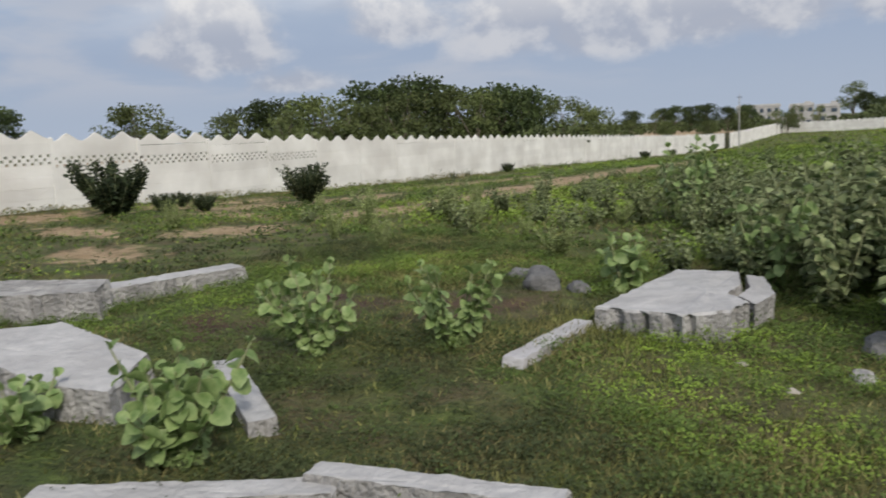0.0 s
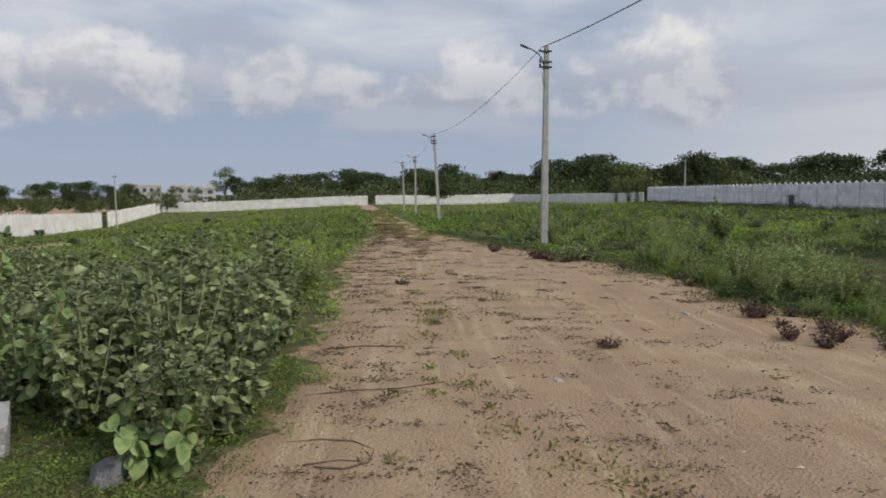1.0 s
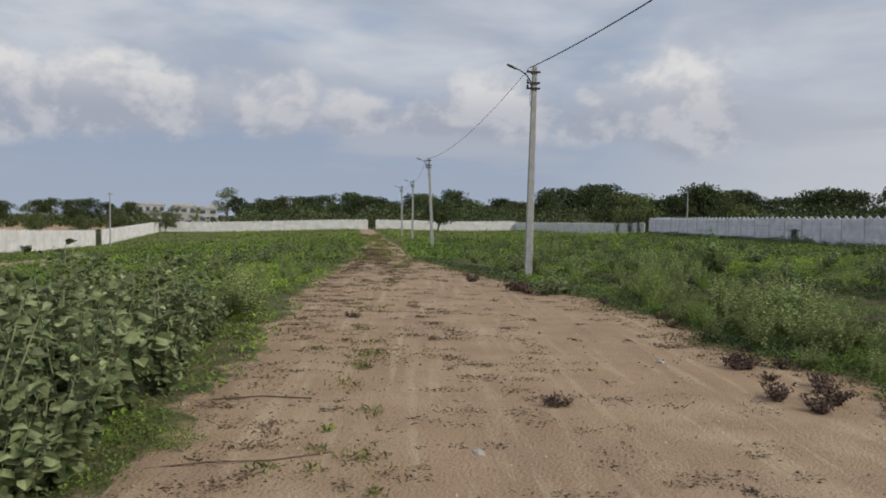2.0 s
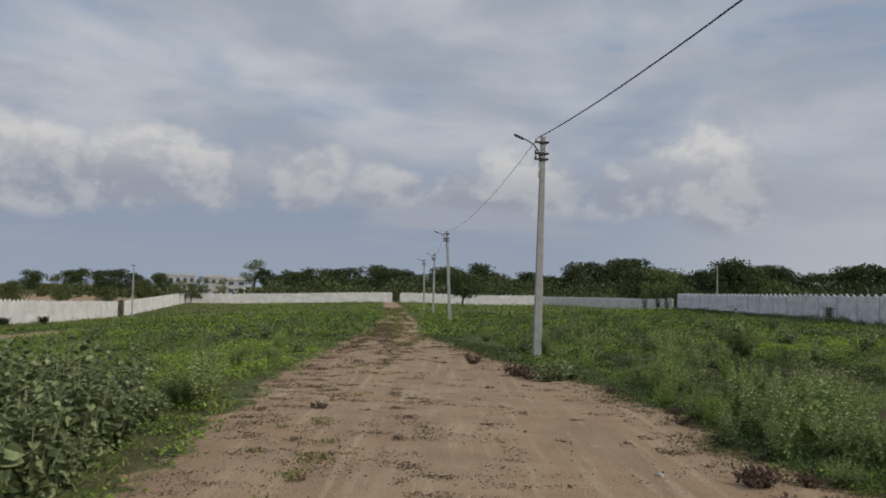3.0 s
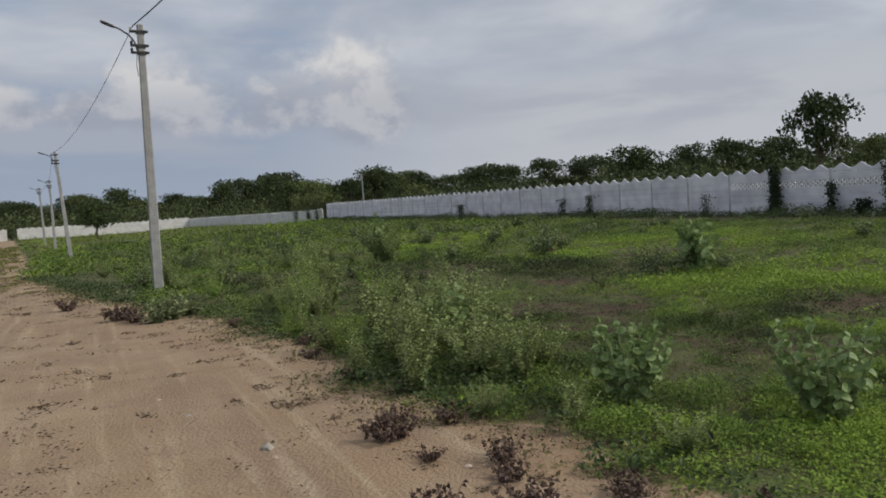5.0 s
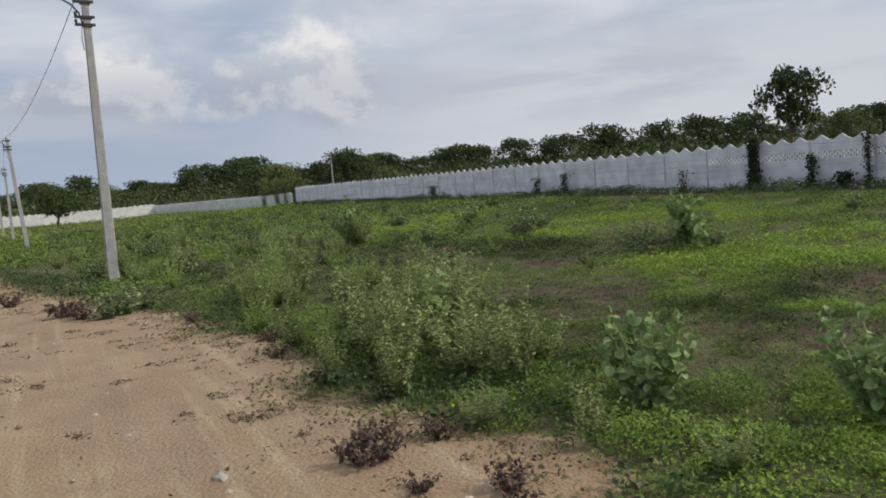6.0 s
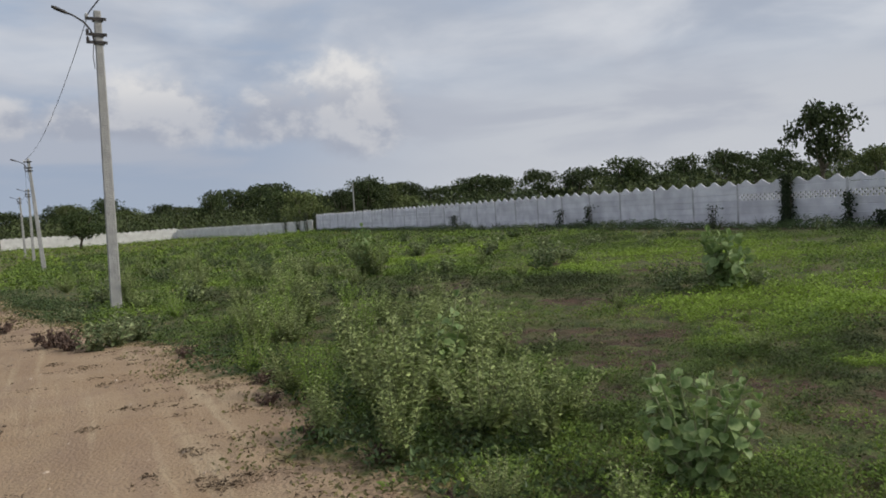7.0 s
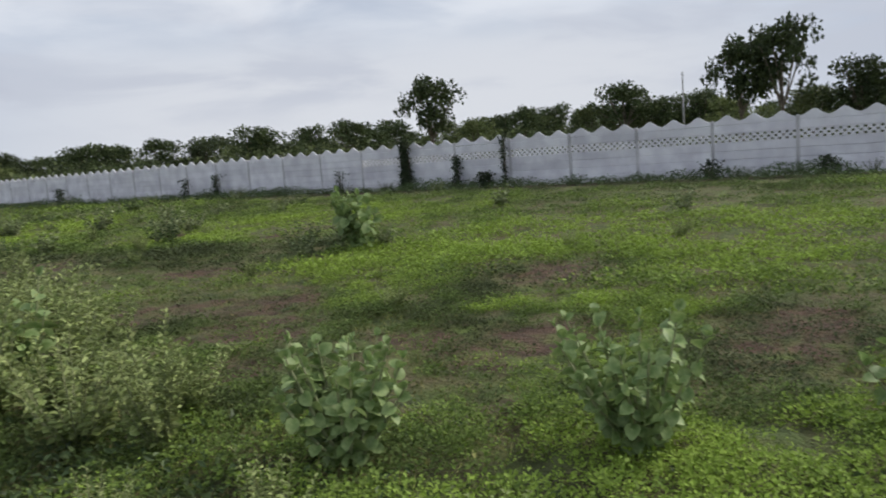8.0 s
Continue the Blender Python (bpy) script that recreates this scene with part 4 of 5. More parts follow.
milkweed(-3.5, 10.6, 1.3, .42, 10, 9, "tall pale milkweed rising out of the weeds", 15, .9)
milkweed(15.2, 16.5, 1.12, .46, 15, 9, "large rounded pale green milkweed bush alone in the field", 16, 1.15)
milkweed(8.3, 13.6, .98, .34, 8, 7, "tall pale milkweed among wispy weeds", 12, .85)


# ---- dead weeds on the road ----
def dead_weed(seed, high=.2, spread=.2):
    rng, nr = random.Random(seed), np.random.default_rng(seed)
    s, l = Bag(), Bag()
    P, D = [], []
    for k in range(22):
        path = stem_path(rng, high * rng.uniform(.5, 1), spread)
        s.tube(path, [.004, .003, .003, .002], 3, cap=False)
        for j in range(12):
            P.append(along(path, rng.uniform(.25, 1)))
            D.append((rng.uniform(-1, 1), rng.uniform(-1, 1), rng.uniform(-.6, .9)))
    L = nr.uniform(.025, .055, len(P))
    l.leaves(np.array(P), np.array(D), L, L * .6, nr, cup=.6)
    return s.mesh("stems", M_DRY), l.mesh("foliage", M_DRY)


DEAD = [plant("dead_weed", dead_weed(100 + k), "withered brown dead weed clump on the dirt road", "dead weed", "dead weeds") for k in range(3)]
spots = [(6.42, 10.75, 1.2, 0), (6.15, 9.3, 1.0, 30), (6.6, 9.15, 1.1, 80), (6.3, 8.85, .9, 100), (6.6, 11.1, .8, 0), (4.2, 21.6, 1.4, 0), (4.97, 19.2, 1.5, 0), (5.15, 19.3, 1.3, 60), (5.2, 18.8, 1.1, 10), (1.68, 14.3, .7, 0), (6.9, 9.9, .9, 20), (7.0, 10.9, .8, 20), (3.93, 8.9, .75, 5), (7.2, 9.0, .9, 15), (7.5, 8.3, 1.0, 15), (6.75, 9.6, .8, 50), (6.95, 8.75, .9, 200), (6.5, 10.2, .6, 70), (7.1, 12.0, .8, 10), (6.85, 12.8, .7, 90), (6.8, 14.1, .7, 120), (7.0, 15.0, .8, 30), (6.5, 17.2, .8, 30)]
for k in range(3):
    spread_copies(DEAD[k], spots[k::3])


# ---- a dried vine looped over the road ----
vine = Bag()
for pts in ([(.95, 5.95), (1.2, 6.02), (1.42, 5.98), (1.57, 5.80), (1.55, 5.58), (1.40, 5.48), (1.22, 5.52)], [(1.15, 5.55), (1.35, 5.62), (1.5, 5.6)], [(.95, 7.1), (1.3, 7.25), (1.7, 7.3), (2.1, 7.5)], [(.9, 8.9), (1.3, 9.05), (1.75, 9.0)]):
    vine.tube([(x, y, gz(x, y) + .022) for x, y in pts], [.006] * len(pts), 4)
tagged(new("dry_vine", vine.mesh("dry_vine", M_DRY)), "withered brown vine looped over the dirt road", "vine", kind="stuff")


# ---- trees beyond the walls ----
def tree_meshes(seed, high, width, leaf, material, trunk=.35, clumps=54, per=62, gap=.0):
    """Trunk with limbs, and a crown of leaf clumps with an uneven outline."""
    rng, nr = random.Random(seed), np.random.default_rng(seed)
    t, c = Bag(), Bag()
    th = high * trunk
    bend = (rng.uniform(-.3, .3), rng.uniform(-.3, .3))
    t.tube([(0, 0, -.3), (bend[0] * .3, bend[1] * .3, th * .5), (bend[0], bend[1], th), (bend[0] * 1.3, bend[1] * 1.3, high * .7)], [high * .032, high * .026, high * .021, high * .008], 7)
    P, D, L = [], [], []
    for k in range(clumps):
        a, u = rng.uniform(0, 6.28), rng.random() ** .5
        zf = rng.uniform(-.75, 1)
        r = width * .5 * u * math.sqrt(max(0.05, 1 - zf * zf * .8)) * rng.uniform(.75, 1.18)
        z = th + (high - th) * (.45 + .42 * zf)
        cx, cy = bend[0] + math.cos(a) * r, bend[1] + math.sin(a) * r
        if k % 5 == 0:
            t.tube([(bend[0], bend[1], th * rng.uniform(.7, 1.0)), (cx * .5, cy * .5, (th + z) / 2), (cx * .9, cy * .9, z)], [high * .013, high * .009, high * .004], 5, cap=False)
        rad = width * rng.uniform(.09, .17)
        o = nr.normal(size=(per, 3))
        o /= np.linalg.norm(o, axis=1, keepdims=True)
        o *= (nr.random((per, 1)) ** .4) * rad * np.array([[1.15, 1.15, .75]])
        P.append(o + np.array([[cx, cy, z]]))
        d = o + nr.normal(size=o.shape) * rad * .5
        D.append(d)
        L.append(nr.uniform(.6, 1.3, per) * leaf)
    P, D, L = np.concatenate(P), np.concatenate(D), np.concatenate(L)
    c.leaves(P, D, L, L * .75, nr)
    return t.mesh("trunk", M_BARK), c.mesh("crown", material)


def tree(seed, high, width, leaf, material, label, **kw):
    ob = tagged(new("tree"), label, "tree", "trees beyond the walls")
    tr, cr = tree_meshes(seed, high, width, leaf, material, **kw)
    part("trunk", tr, ob)
    part("crown", cr, ob)
    ob["nominal"] = high
    return ob


KINDS = [tree(1, 7, 8.5, .37, M_TREE, "broad dark green tree behind the boundary wall", trunk=.22),
         tree(2, 7, 7.0, .34, M_TREE, "rounded dark green tree behind the boundary wall", trunk=.25),
         tree(3, 7, 6.0, .33, M_TREE, "dark green tree on a clear trunk", trunk=.38, clumps=40),
         tree(4, 7, 8.0, .35, M_TREE_L, "lighter green bushy tree behind the boundary wall", trunk=.16, clumps=50),
         tree(5, 7, 5.2, .26, M_TREE_L, "loose light green tree with gaps in its crown", trunk=.3, clumps=34, per=50)]
USED = [False] * len(KINDS)
RT = random.Random(5)


def put_tree(kind, x, y, top, wide=1.0):
    z = gz(x, y) - .1
    s = (top - z) / 7.0
    m = pose(x, y, z, 0, 0, RT.uniform(0, 360)) @ Matrix.Diagonal((s * wide, s * wide, s, 1))
    if not USED[kind]:
        USED[kind] = True
        KINDS[kind].matrix_basis = m
        return KINDS[kind]
    c = copy_thing(KINDS[kind], pose(0, 0, 0))
    c.matrix_basis = m
    return c


def by_bearing(kind, az, el, d, wide=1.0, eye=(3, 4, 1.7)):
    el -= 1.2 * math.sin(radians(az))
    x, y = eye[0] + d * math.sin(radians(az)), eye[1] + d * math.cos(radians(az))
    return put_tree(kind, x, y, eye[2] + d * math.tan(radians(el)), wide)


OLD = (1, 0, 1.55)
for k, az, el, d, w in ((3, -63.5, 2.0, 62, 1.0), (0, -72.5, 2.1, 60, .9), (3, -57, 1.2, 60, .9), (1, -54.5, 2.2, 66, 1.0), (3, -51, 2.3, 62, 1.0), (4, -49, 2.0, 52, 1.0), (0, -46, 3.2, 64, 1.0), (1, -42.9, 3.5, 66, 1.05), (4, -44.5, 2.5, 54, 1.0), (3, -40.5, 2.6, 56, .9),
                        (4, -39, 2.4, 54, 1.0), (0, -37, 2.7, 68, 1.0), (1, -35.2, 2.3, 70, 1.0), (4, -32.4, 1.7, 66, .9), (4, -31, 1.2, 70, .9), (3, -30, .7, 75, .8), (4, -53, 1.5, 55, 1.0), (3, -47.5, 1.6, 52, .9)):
    by_bearing(k, az, el, d, w, OLD)
# sparse trees over the open land beyond the far corner
for k, az, el, d, w in ((1, -28.6, .3, 200, .9), (4, -27.3, .1, 150, .8), (2, -26.4, .35, 210, .9), (2, -25.6, .5, 190, .8), (1, -24.4, .5, 220, .9), (0, -23.2, .6, 230, .8), (2, -22.2, .3, 160, .8), (3, -21.6, 0, 130, .7), (1, -20.6, .45, 230, .9), (4, -19.2, .0, 135, .9), (4, -17.6, .3, 170, .9),
                        (3, -18.4, -.2, 140, .8), (4, -16.2, .2, 175, .8), (4, -14.0, 1.75, 215, .8), (2, -13.3, 1.0, 210, .7), (3, -26.8, -.5, 120, .7), (3, -23.9, -.6, 118, .8), (3, -29.6, -.4, 110, .7)):
    by_bearing(k, az, el, d, w)
# the tree line closing the view: bearing and height of its top over the eye, in degrees
LINE_AZ = [-12, -7, -3, 2, 6, 10, 14, 18, 23, 28, 31, 36, 40, 47, 52, 57, 61, 66, 72, 80, 92]
LINE_EL = [1.6, 1.45, 1.45, 1.75, 1.5, 1.85, 2.2, 1.8, 1.95, 2.3, 2.3, 1.95, 2.7, 2.7, 2.3, 2.4, 2.8, 2.2, 2.4, 2.5, 2.6]


def line_top(az, d, drop=0.0):
    return 1.7 + d * math.tan(radians(float(np.interp(az, LINE_AZ, LINE_EL)) - drop))


def line_tree(kind, az, d, drop, wide):
    put_tree(kind, 4.5 + d * math.sin(radians(az)), 5.5 + d * math.cos(radians(az)), line_top(az, d, drop), wide)


for i in range(52):
    line_tree((0, 1, 0, 3, 1)[i % 5], -12.5 + i * .72 + RT.uniform(-.3, .3), RT.uniform(185, 250), RT.choice((-.35, -.1, .1, .35, .5, .7)), RT.uniform(.8, 1.15))
by_bearing(1, 21.3, 2.95, 122, 1.05)
for i in range(60):
    line_tree((0, 3, 1, 2, 0, 1)[i % 6], 15 + i * 1.25 + RT.uniform(-.4, .4), RT.uniform(100, 150), RT.choice((-.1, .15, .4, .7, 1.0, 1.2)), RT.uniform(.7, 1.1))
LATE = (5.8, 7.9, 1.5)
for k, az, el, d, w in ((2, 53.6, 6.5, 62, .68), (1, 40.6, 3.7, 95, 1.0), (2, 47.3, 3.7, 90, 1.0), (2, 60.7, 3.9, 90, .7), (2, 67.8, 5.0, 80, .95), (1, 71.0, 4.0, 85, .9), (1, 73.4, 4.2, 85, .9), (2, 75.9, 7.4, 58, .6), (2, 78.6, 8.3, 57, .62), (1, 83.4, 5.4, 64, .8), (2, 87.5, 5.2, 66, .9), (3, 65.5, 3.6, 80, .9), (3, 69.5, 3.5, 85, .9), (3, 75, 3.6, 75, .9), (3, 80.5, 3.8, 72, 1.0), (3, 57, 3.3, 80, .9)):
    by_bearing(k, az, el, d, w, LATE)
put_tree(1, 6.6, 124, 4.4, 1.15)     # round tree standing inside the far wall


def far_woods():
    """Undergrowth and woodland that fills the distance behind the walls."""
    rng, nr = random.Random(8), np.random.default_rng(8)
    P, D, L = [], [], []
    spots = []
    for i in range(620):
        az, d = rng.uniform(-13, 20), rng.uniform(150, 300)
        spots.append((az, d, max(1.5, (line_top(az, d, .55) + 1.2) * rng.uniform(.35, .95)), .62))
    for i in range(760):
        az, d = rng.uniform(15, 94), rng.uniform(66, 150)
        spots.append((az, d, max(1.4, (line_top(az, d, 1.1) + .3) * rng.uniform(.3, .95)), .42))
    for i in range(160):
        az = rng.uniform(-34, -12)
        spots.append((az, rng.uniform(170, 420), rng.uniform(.8, 3.0), .9))
    for i in range(150):
        az = rng.uniform(-66, -30)
        spots.append((az, rng.uniform(48, 75), rng.uniform(1.0, 3.0), .4))
    for az, d, h, leaf in spots:
        x, y = 3 + d * math.sin(radians(az)), 4 + d * math.cos(radians(az))
        if az < -25 and x > float(west_x(y)) - 2:
            continue
        if x < 34 and 60 < d < 135 and y < 143 and az > 12:
            continue
        z = gz(x, y)
        n = 52
        o = nr.normal(size=(n, 3))
        o /= np.linalg.norm(o, axis=1, keepdims=True)
        w = min(h, 3.6) * rng.uniform(.6, 1.15)
        o = o * (nr.random((n, 1)) ** .35) * np.array([[w, w, h * .52]])
        P.append(o + np.array([[x, y, z + h * .5]]))
        D.append(o + nr.normal(size=o.shape) * h * .3)
        L.append(nr.uniform(.6, 1.3, n) * leaf)
    b = Bag()
    L = np.concatenate(L)
    b.leaves(np.concatenate(P), np.concatenate(D), L, L * .8, nr)
    tagged(new("far_woods", b.mesh("far_woods", M_WOODS)), "dark green scrub and woodland beyond the boundary walls", "woods", kind="stuff")


far_woods()


# ---- houses far off ----
def house(x, y, w, d, h, storeys, bays, label, pane=M_PANE, yaw=0, block=0):
    ob = tagged(new("house"), label, "house", "distant houses")
    ob.matrix_basis = pose(x, y, gz(x, y), 0, 0, yaw)
    b = Bag()
    b.box(-w / 2, -d / 2, -.5, w / 2, d / 2, h)
    part("wall", b.mesh("wall", M_PLASTER), ob)
    r = Bag()
    r.box(-w / 2 - .3, -d / 2 - .3, h, w / 2 + .3, d / 2 + .3, h + .35)
    r.box(-w / 2, -d / 2, h + .35, w / 2, -d / 2 + .2, h + 1.0)
    roof = part("roof", r.mesh("roof", M_PLASTER), ob)
    if block:
        t = Bag()
        t.box(w * .1, -d * .2, h + .35, w * .38, d * .3, h + block)
        part("stair_tower", t.mesh("stair_tower", M_PLASTER), roof)
    sh = h / storeys
    ww = w / bays * .5
    for s in range(storeys):
        for k in range(bays):
            cx = -w / 2 + (k + .5) * w / bays
            f = Bag()
            f.box(cx - ww / 2 - .1, -d / 2 - .12, s * sh + sh * .3 - .1, cx + ww / 2 + .1, -d / 2 - .004, s * sh + sh * .78 + .1)
            win = part("window", f.mesh("window", M_PLASTER), ob)
            g = Bag()
            g.box(cx - ww / 2, -d / 2 - .16, s * sh + sh * .3, cx + ww / 2, -d / 2 - .124, s * sh + sh * .78)
            part("pane", g.mesh("pane", pane), win)
    return ob


def at_bearing(az, d):
    return 3 + d * math.sin(radians(az)), 4 + d * math.cos(radians(az))


house(*at_bearing(-19.6, 330), 16, 8, 6.6, 2, 6, "pale two-storey building with a row of blue windows", yaw=19)
house(*at_bearing(-16.9, 300), 8, 8, 5.8, 2, 3, "grey concrete house half hidden by trees", yaw=17, block=1.6)
house(*at_bearing(-15.3, 280), 7, 8, 5.0, 2, 2, "white house with a dark balcony opening", yaw=15, block=1.8)
house(*at_bearing(-17.5, 230), 10, 5, 1.6, 1, 3, "low white shed behind the far wall", yaw=17)


# ---- growth along the walls ----
def creeper(x, y, high, wide, seed, label, material=M_DARKLEAF, deep=.22, thick=420):
    """Stems with a shaggy mass of dark leaves on a wall or post."""
    rng, nr = random.Random(seed), np.random.default_rng(seed)
    s, l = Bag(), Bag()
    for k in range(4):
        a = rng.uniform(-wide * .3, wide * .3)
        s.tube([(0, a * .3, 0), (rng.uniform(-.05, .05), a, high * .5), (rng.uniform(-.05, .05), a * rng.uniform(.5, 1.2), high * .95)], [.02, .015, .006], 4, cap=False)
    n = thick
    t = nr.random(n)
    prof = .55 + .45 * np.sin(t * 5.3 + seed) * nr.random(n)
    P = np.stack([nr.normal(size=n) * deep * .5 - deep * .3, nr.normal(size=n) * wide * .33 * prof, t * high], 1)
    D = nr.normal(size=(n, 3)) + np.array([[-.4, 0, -.3]])
    L = nr.uniform(.06, .13, n)
    l.leaves(P, D, L, L * .8, nr)
    ob = tagged(new("creeper"), label, "creeper", "creepers on the wall")
    ob.matrix_basis = pose(x, y, gz(x, y) - .03)
    tagged(part("stem", s.mesh("stem", M_BARK), ob), kind="stuff")
    tagged(part("foliage", l.mesh("foliage", material), ob), kind="stuff")
    return ob


creeper(29.68, 26.9, 2.05, .62, 1, "dark leafy creeper covering a wall post to its top", thick=1700)
creeper(29.68, 24.4, 1.25, .40, 2, "dark creeper climbing halfway up the wall")
creeper(29.72, 22.3, 1.95, .14, 3, "thin dark creeper on a wall post", thick=260)
creeper(29.5, 23.0, .6, .75, 4, "dark bush at the foot of the wall")
creeper(29.5, 14.8, .62, .8, 5, "thin dark weeds at the foot of the wall", thick=160)
creeper(29.4, 11.5, .55, .8, 6, "dark bush at the foot of the wall", thick=260)
creeper(29.3, 53.6, 1.0, 1.5, 7, "dark bush at the foot of the wall", thick=420)
creeper(29.4, 41.2, 1.05, 1.1, 8, "thin dark shrub against the wall", thick=240)
creeper(29.5, 38.8, 1.2, .7, 9, "thin dark shrub against the wall", thick=260)
creeper(29.5, 30.4, 1.0, .9, 10, "sparse twiggy shrub against the wall", thick=110)
for k, (x, y, h, w) in enumerate(((29.6, 91, 2.4, 2.4), (29.6, 94.5, 2.1, 3.0), (29.0, 98, 2.3, 2.4), (29.9, 88.4, 2.1, .6))):
    creeper(x, y, h, w, 20 + k, "dark creeper thicket where the walls meet", thick=700)
creeper(float(west_x(90)), 90.3, 2.0, 1.4, 31, "dark tree stump and creeper filling the gap in the wall", thick=700)
creeper(-4.9, 139.9, 1.9, .9, 32, "dark brown scrub standing in the wall gap", thick=500)

BUSHY = plant("wall_bush", shrub_meshes(95, 1.1, .85, 60, 42, .15, .6, M_DARKLEAF, low=.08, droop=.25, twig=.01), "dark green twiggy bush in front of the white wall", "bush", "bushes by the white wall")
spread_copies(BUSHY, [(-14.9, 7.4, 1.12, 0), (-14.3, 12.1, .9, 100), (-14.5, 9.3, .38, 30), (-15.0, 8.6, .42, 60), (-21.6, 25, .4, 0), (-16.4, 9.8, .35, 10), (-22, 31, .45, 20), (-26, 54, .6, 20), (-27.5, 62, .6, 50), (-17, 14, .3, 0)])
spread_copies(plant("wall_weed", shrub_meshes(97, .5, .6, 14, 14, .07, .4, M_DARKLEAF, low=.08, droop=.25, twig=.006), "low dark weeds along the foot of the wall", "weed", "weeds along the wall"),
              [(29.3 + RT.uniform(-.6, .2), 9 + i * 1.45 + RT.uniform(-.6, .6), RT.uniform(.45, 1.0), RT.uniform(0, 360)) for i in range(54)] + [(28.6 + RT.uniform(-.5, .6), 9 + i * .95 + RT.uniform(-.5, .5), RT.uniform(.3, .75), RT.uniform(0, 360)) for i in range(70)]
              + [(float(west_x(-4 + i * 2.2)) + RT.uniform(.4, 1.2), -4 + i * 2.2, RT.uniform(.4, .9), RT.uniform(0, 360)) for i in range(34)])


# ---- ground growth ----
def field_points(nr, n, x0, x1, y0, y1, bare=.5, keep=None):
    x, y = nr.uniform(x0, x1, n), nr.uniform(y0, y1, n)
    s = soil_at(x, y)
    ok = (nr.random(n) > s * (1 + bare)) & (x > west_x(y) + .3) & (x < 29.7)
    return x[ok], y[ok]


def patch_noise(x, y, s, seed):
    """Smooth value noise on a grid, 0 to 1."""
    rs = np.random.default_rng(seed)
    g = rs.random((256, 256))
    u, v = x * s + 1000, y * s + 1000
    i, j = np.floor(u).astype(int), np.floor(v).astype(int)
    fu, fv = u - i, v - j
    fu, fv = fu * fu * (3 - 2 * fu), fv * fv * (3 - 2 * fv)
    i, j = i % 255, j % 255
    return (g[i, j] * (1 - fu) + g[i + 1, j] * fu) * (1 - fv) + (g[i, j + 1] * (1 - fu) + g[i + 1, j + 1] * fu) * fv


def grass_mesh(name, nr, zones, material, thin):
    """Blades: narrow bent leaves standing up."""
    b = Bag()
    for n, x0, x1, y0, y1, h0, h1, w in zones:
        x, y = field_points(nr, n, x0, x1, y0, y1)
        ok = nr.random(len(x)) < np.clip((.5 * patch_noise(x, y, 1.1, thin) + .5 * patch_noise(x, y, .35, thin + 5) - .25) * 2.6, .06, 1)
        x, y = x[ok], y[ok]
        k = len(x)
        p = np.stack([x, y, ground_z(x, y) - .015], 1)
        a, tilt = nr.uniform(0, 6.28, k), nr.uniform(.2, 2.2, k)
        d = np.stack([np.cos(a) * tilt, np.sin(a) * tilt, np.ones(k)], 1)
        h = nr.uniform(h0, h1, k) * (.6 + .8 * patch_noise(x, y, .7, thin + 1))
        b.leaves(p, d, h, np.full(k, w) * nr.uniform(.7, 1.3, k), nr, cup=.1)
    return b.mesh(name, material)


def herb_mesh(name, nr, zones, material, seed, bare=.27, edge=4.0):
    """Low broad leaves held near the ground in mats."""
    b = Bag()
    for n, x0, x1, y0, y1, h, size in zones:
        x, y = field_points(nr, n, x0, x1, y0, y1, .8)
        f = patch_noise(x, y, .45, seed) * .6 + patch_noise(x, y, 1.6, seed + 1) * .4
        ok = nr.random(len(x)) < np.clip((f - bare) * edge, 0, 1)
        x, y, f = x[ok], y[ok], f[ok]
        k = len(x)
        mound = (patch_noise(x, y, 2.6, seed + 2) * .6 + patch_noise(x, y, 6.0, seed + 3) * .4) ** 2
        p = np.stack([x, y, ground_z(x, y) + (.15 + .85 * nr.random(k)) * h * (.2 + 3.4 * mound)], 1)
        a = nr.uniform(0, 6.28, k)
        d = np.stack([np.cos(a), np.sin(a), nr.uniform(-.1, .9, k)], 1)
        L = nr.uniform(.6, 1.3, k) * size
        b.leaves(p, d, L, L * .7, nr, cup=.12, flat=.72)
    return b.mesh(name, material)


M_STRAW = mat("straw_weed", (.12, .125, .045), (.24, .20, .095), 1.2, .85, island=.4, leaf=.15)
nr = np.random.default_rng(77)
tagged(new("grass", grass_mesh("grass", nr, [(30000, -19.5, -7, -2, 22, .05, .16, .014), (150000, -7, 1.4, .6, 8, .04, .11, .008), (30000, 6.2, 15, 5, 17, .03, .09, .008), (36000, -12, 2, 8, 22, .05, .13, .014), (14000, 5, 29.5, 4, 34, .04, .10, .016), (12000, -26, 28, 24, 75, .06, .14, .04), (18000, -40, 28, 60, 138, .10, .28, .10)], M_GRASS, 3)),
       "short patchy green and straw-coloured grass over the field", "grass", kind="stuff")
tagged(new("ground_herbs", herb_mesh("ground_herbs", nr, [(9000, -19, -7.5, 0, 20, .07, .05), (18000, -26, 29, 34, 80, .15, .13), (22000, -40, 28, 70, 138, .22, .24)], M_HERB, 12)),
       "mats of low bright green leafy weeds", "ground cover", kind="stuff")

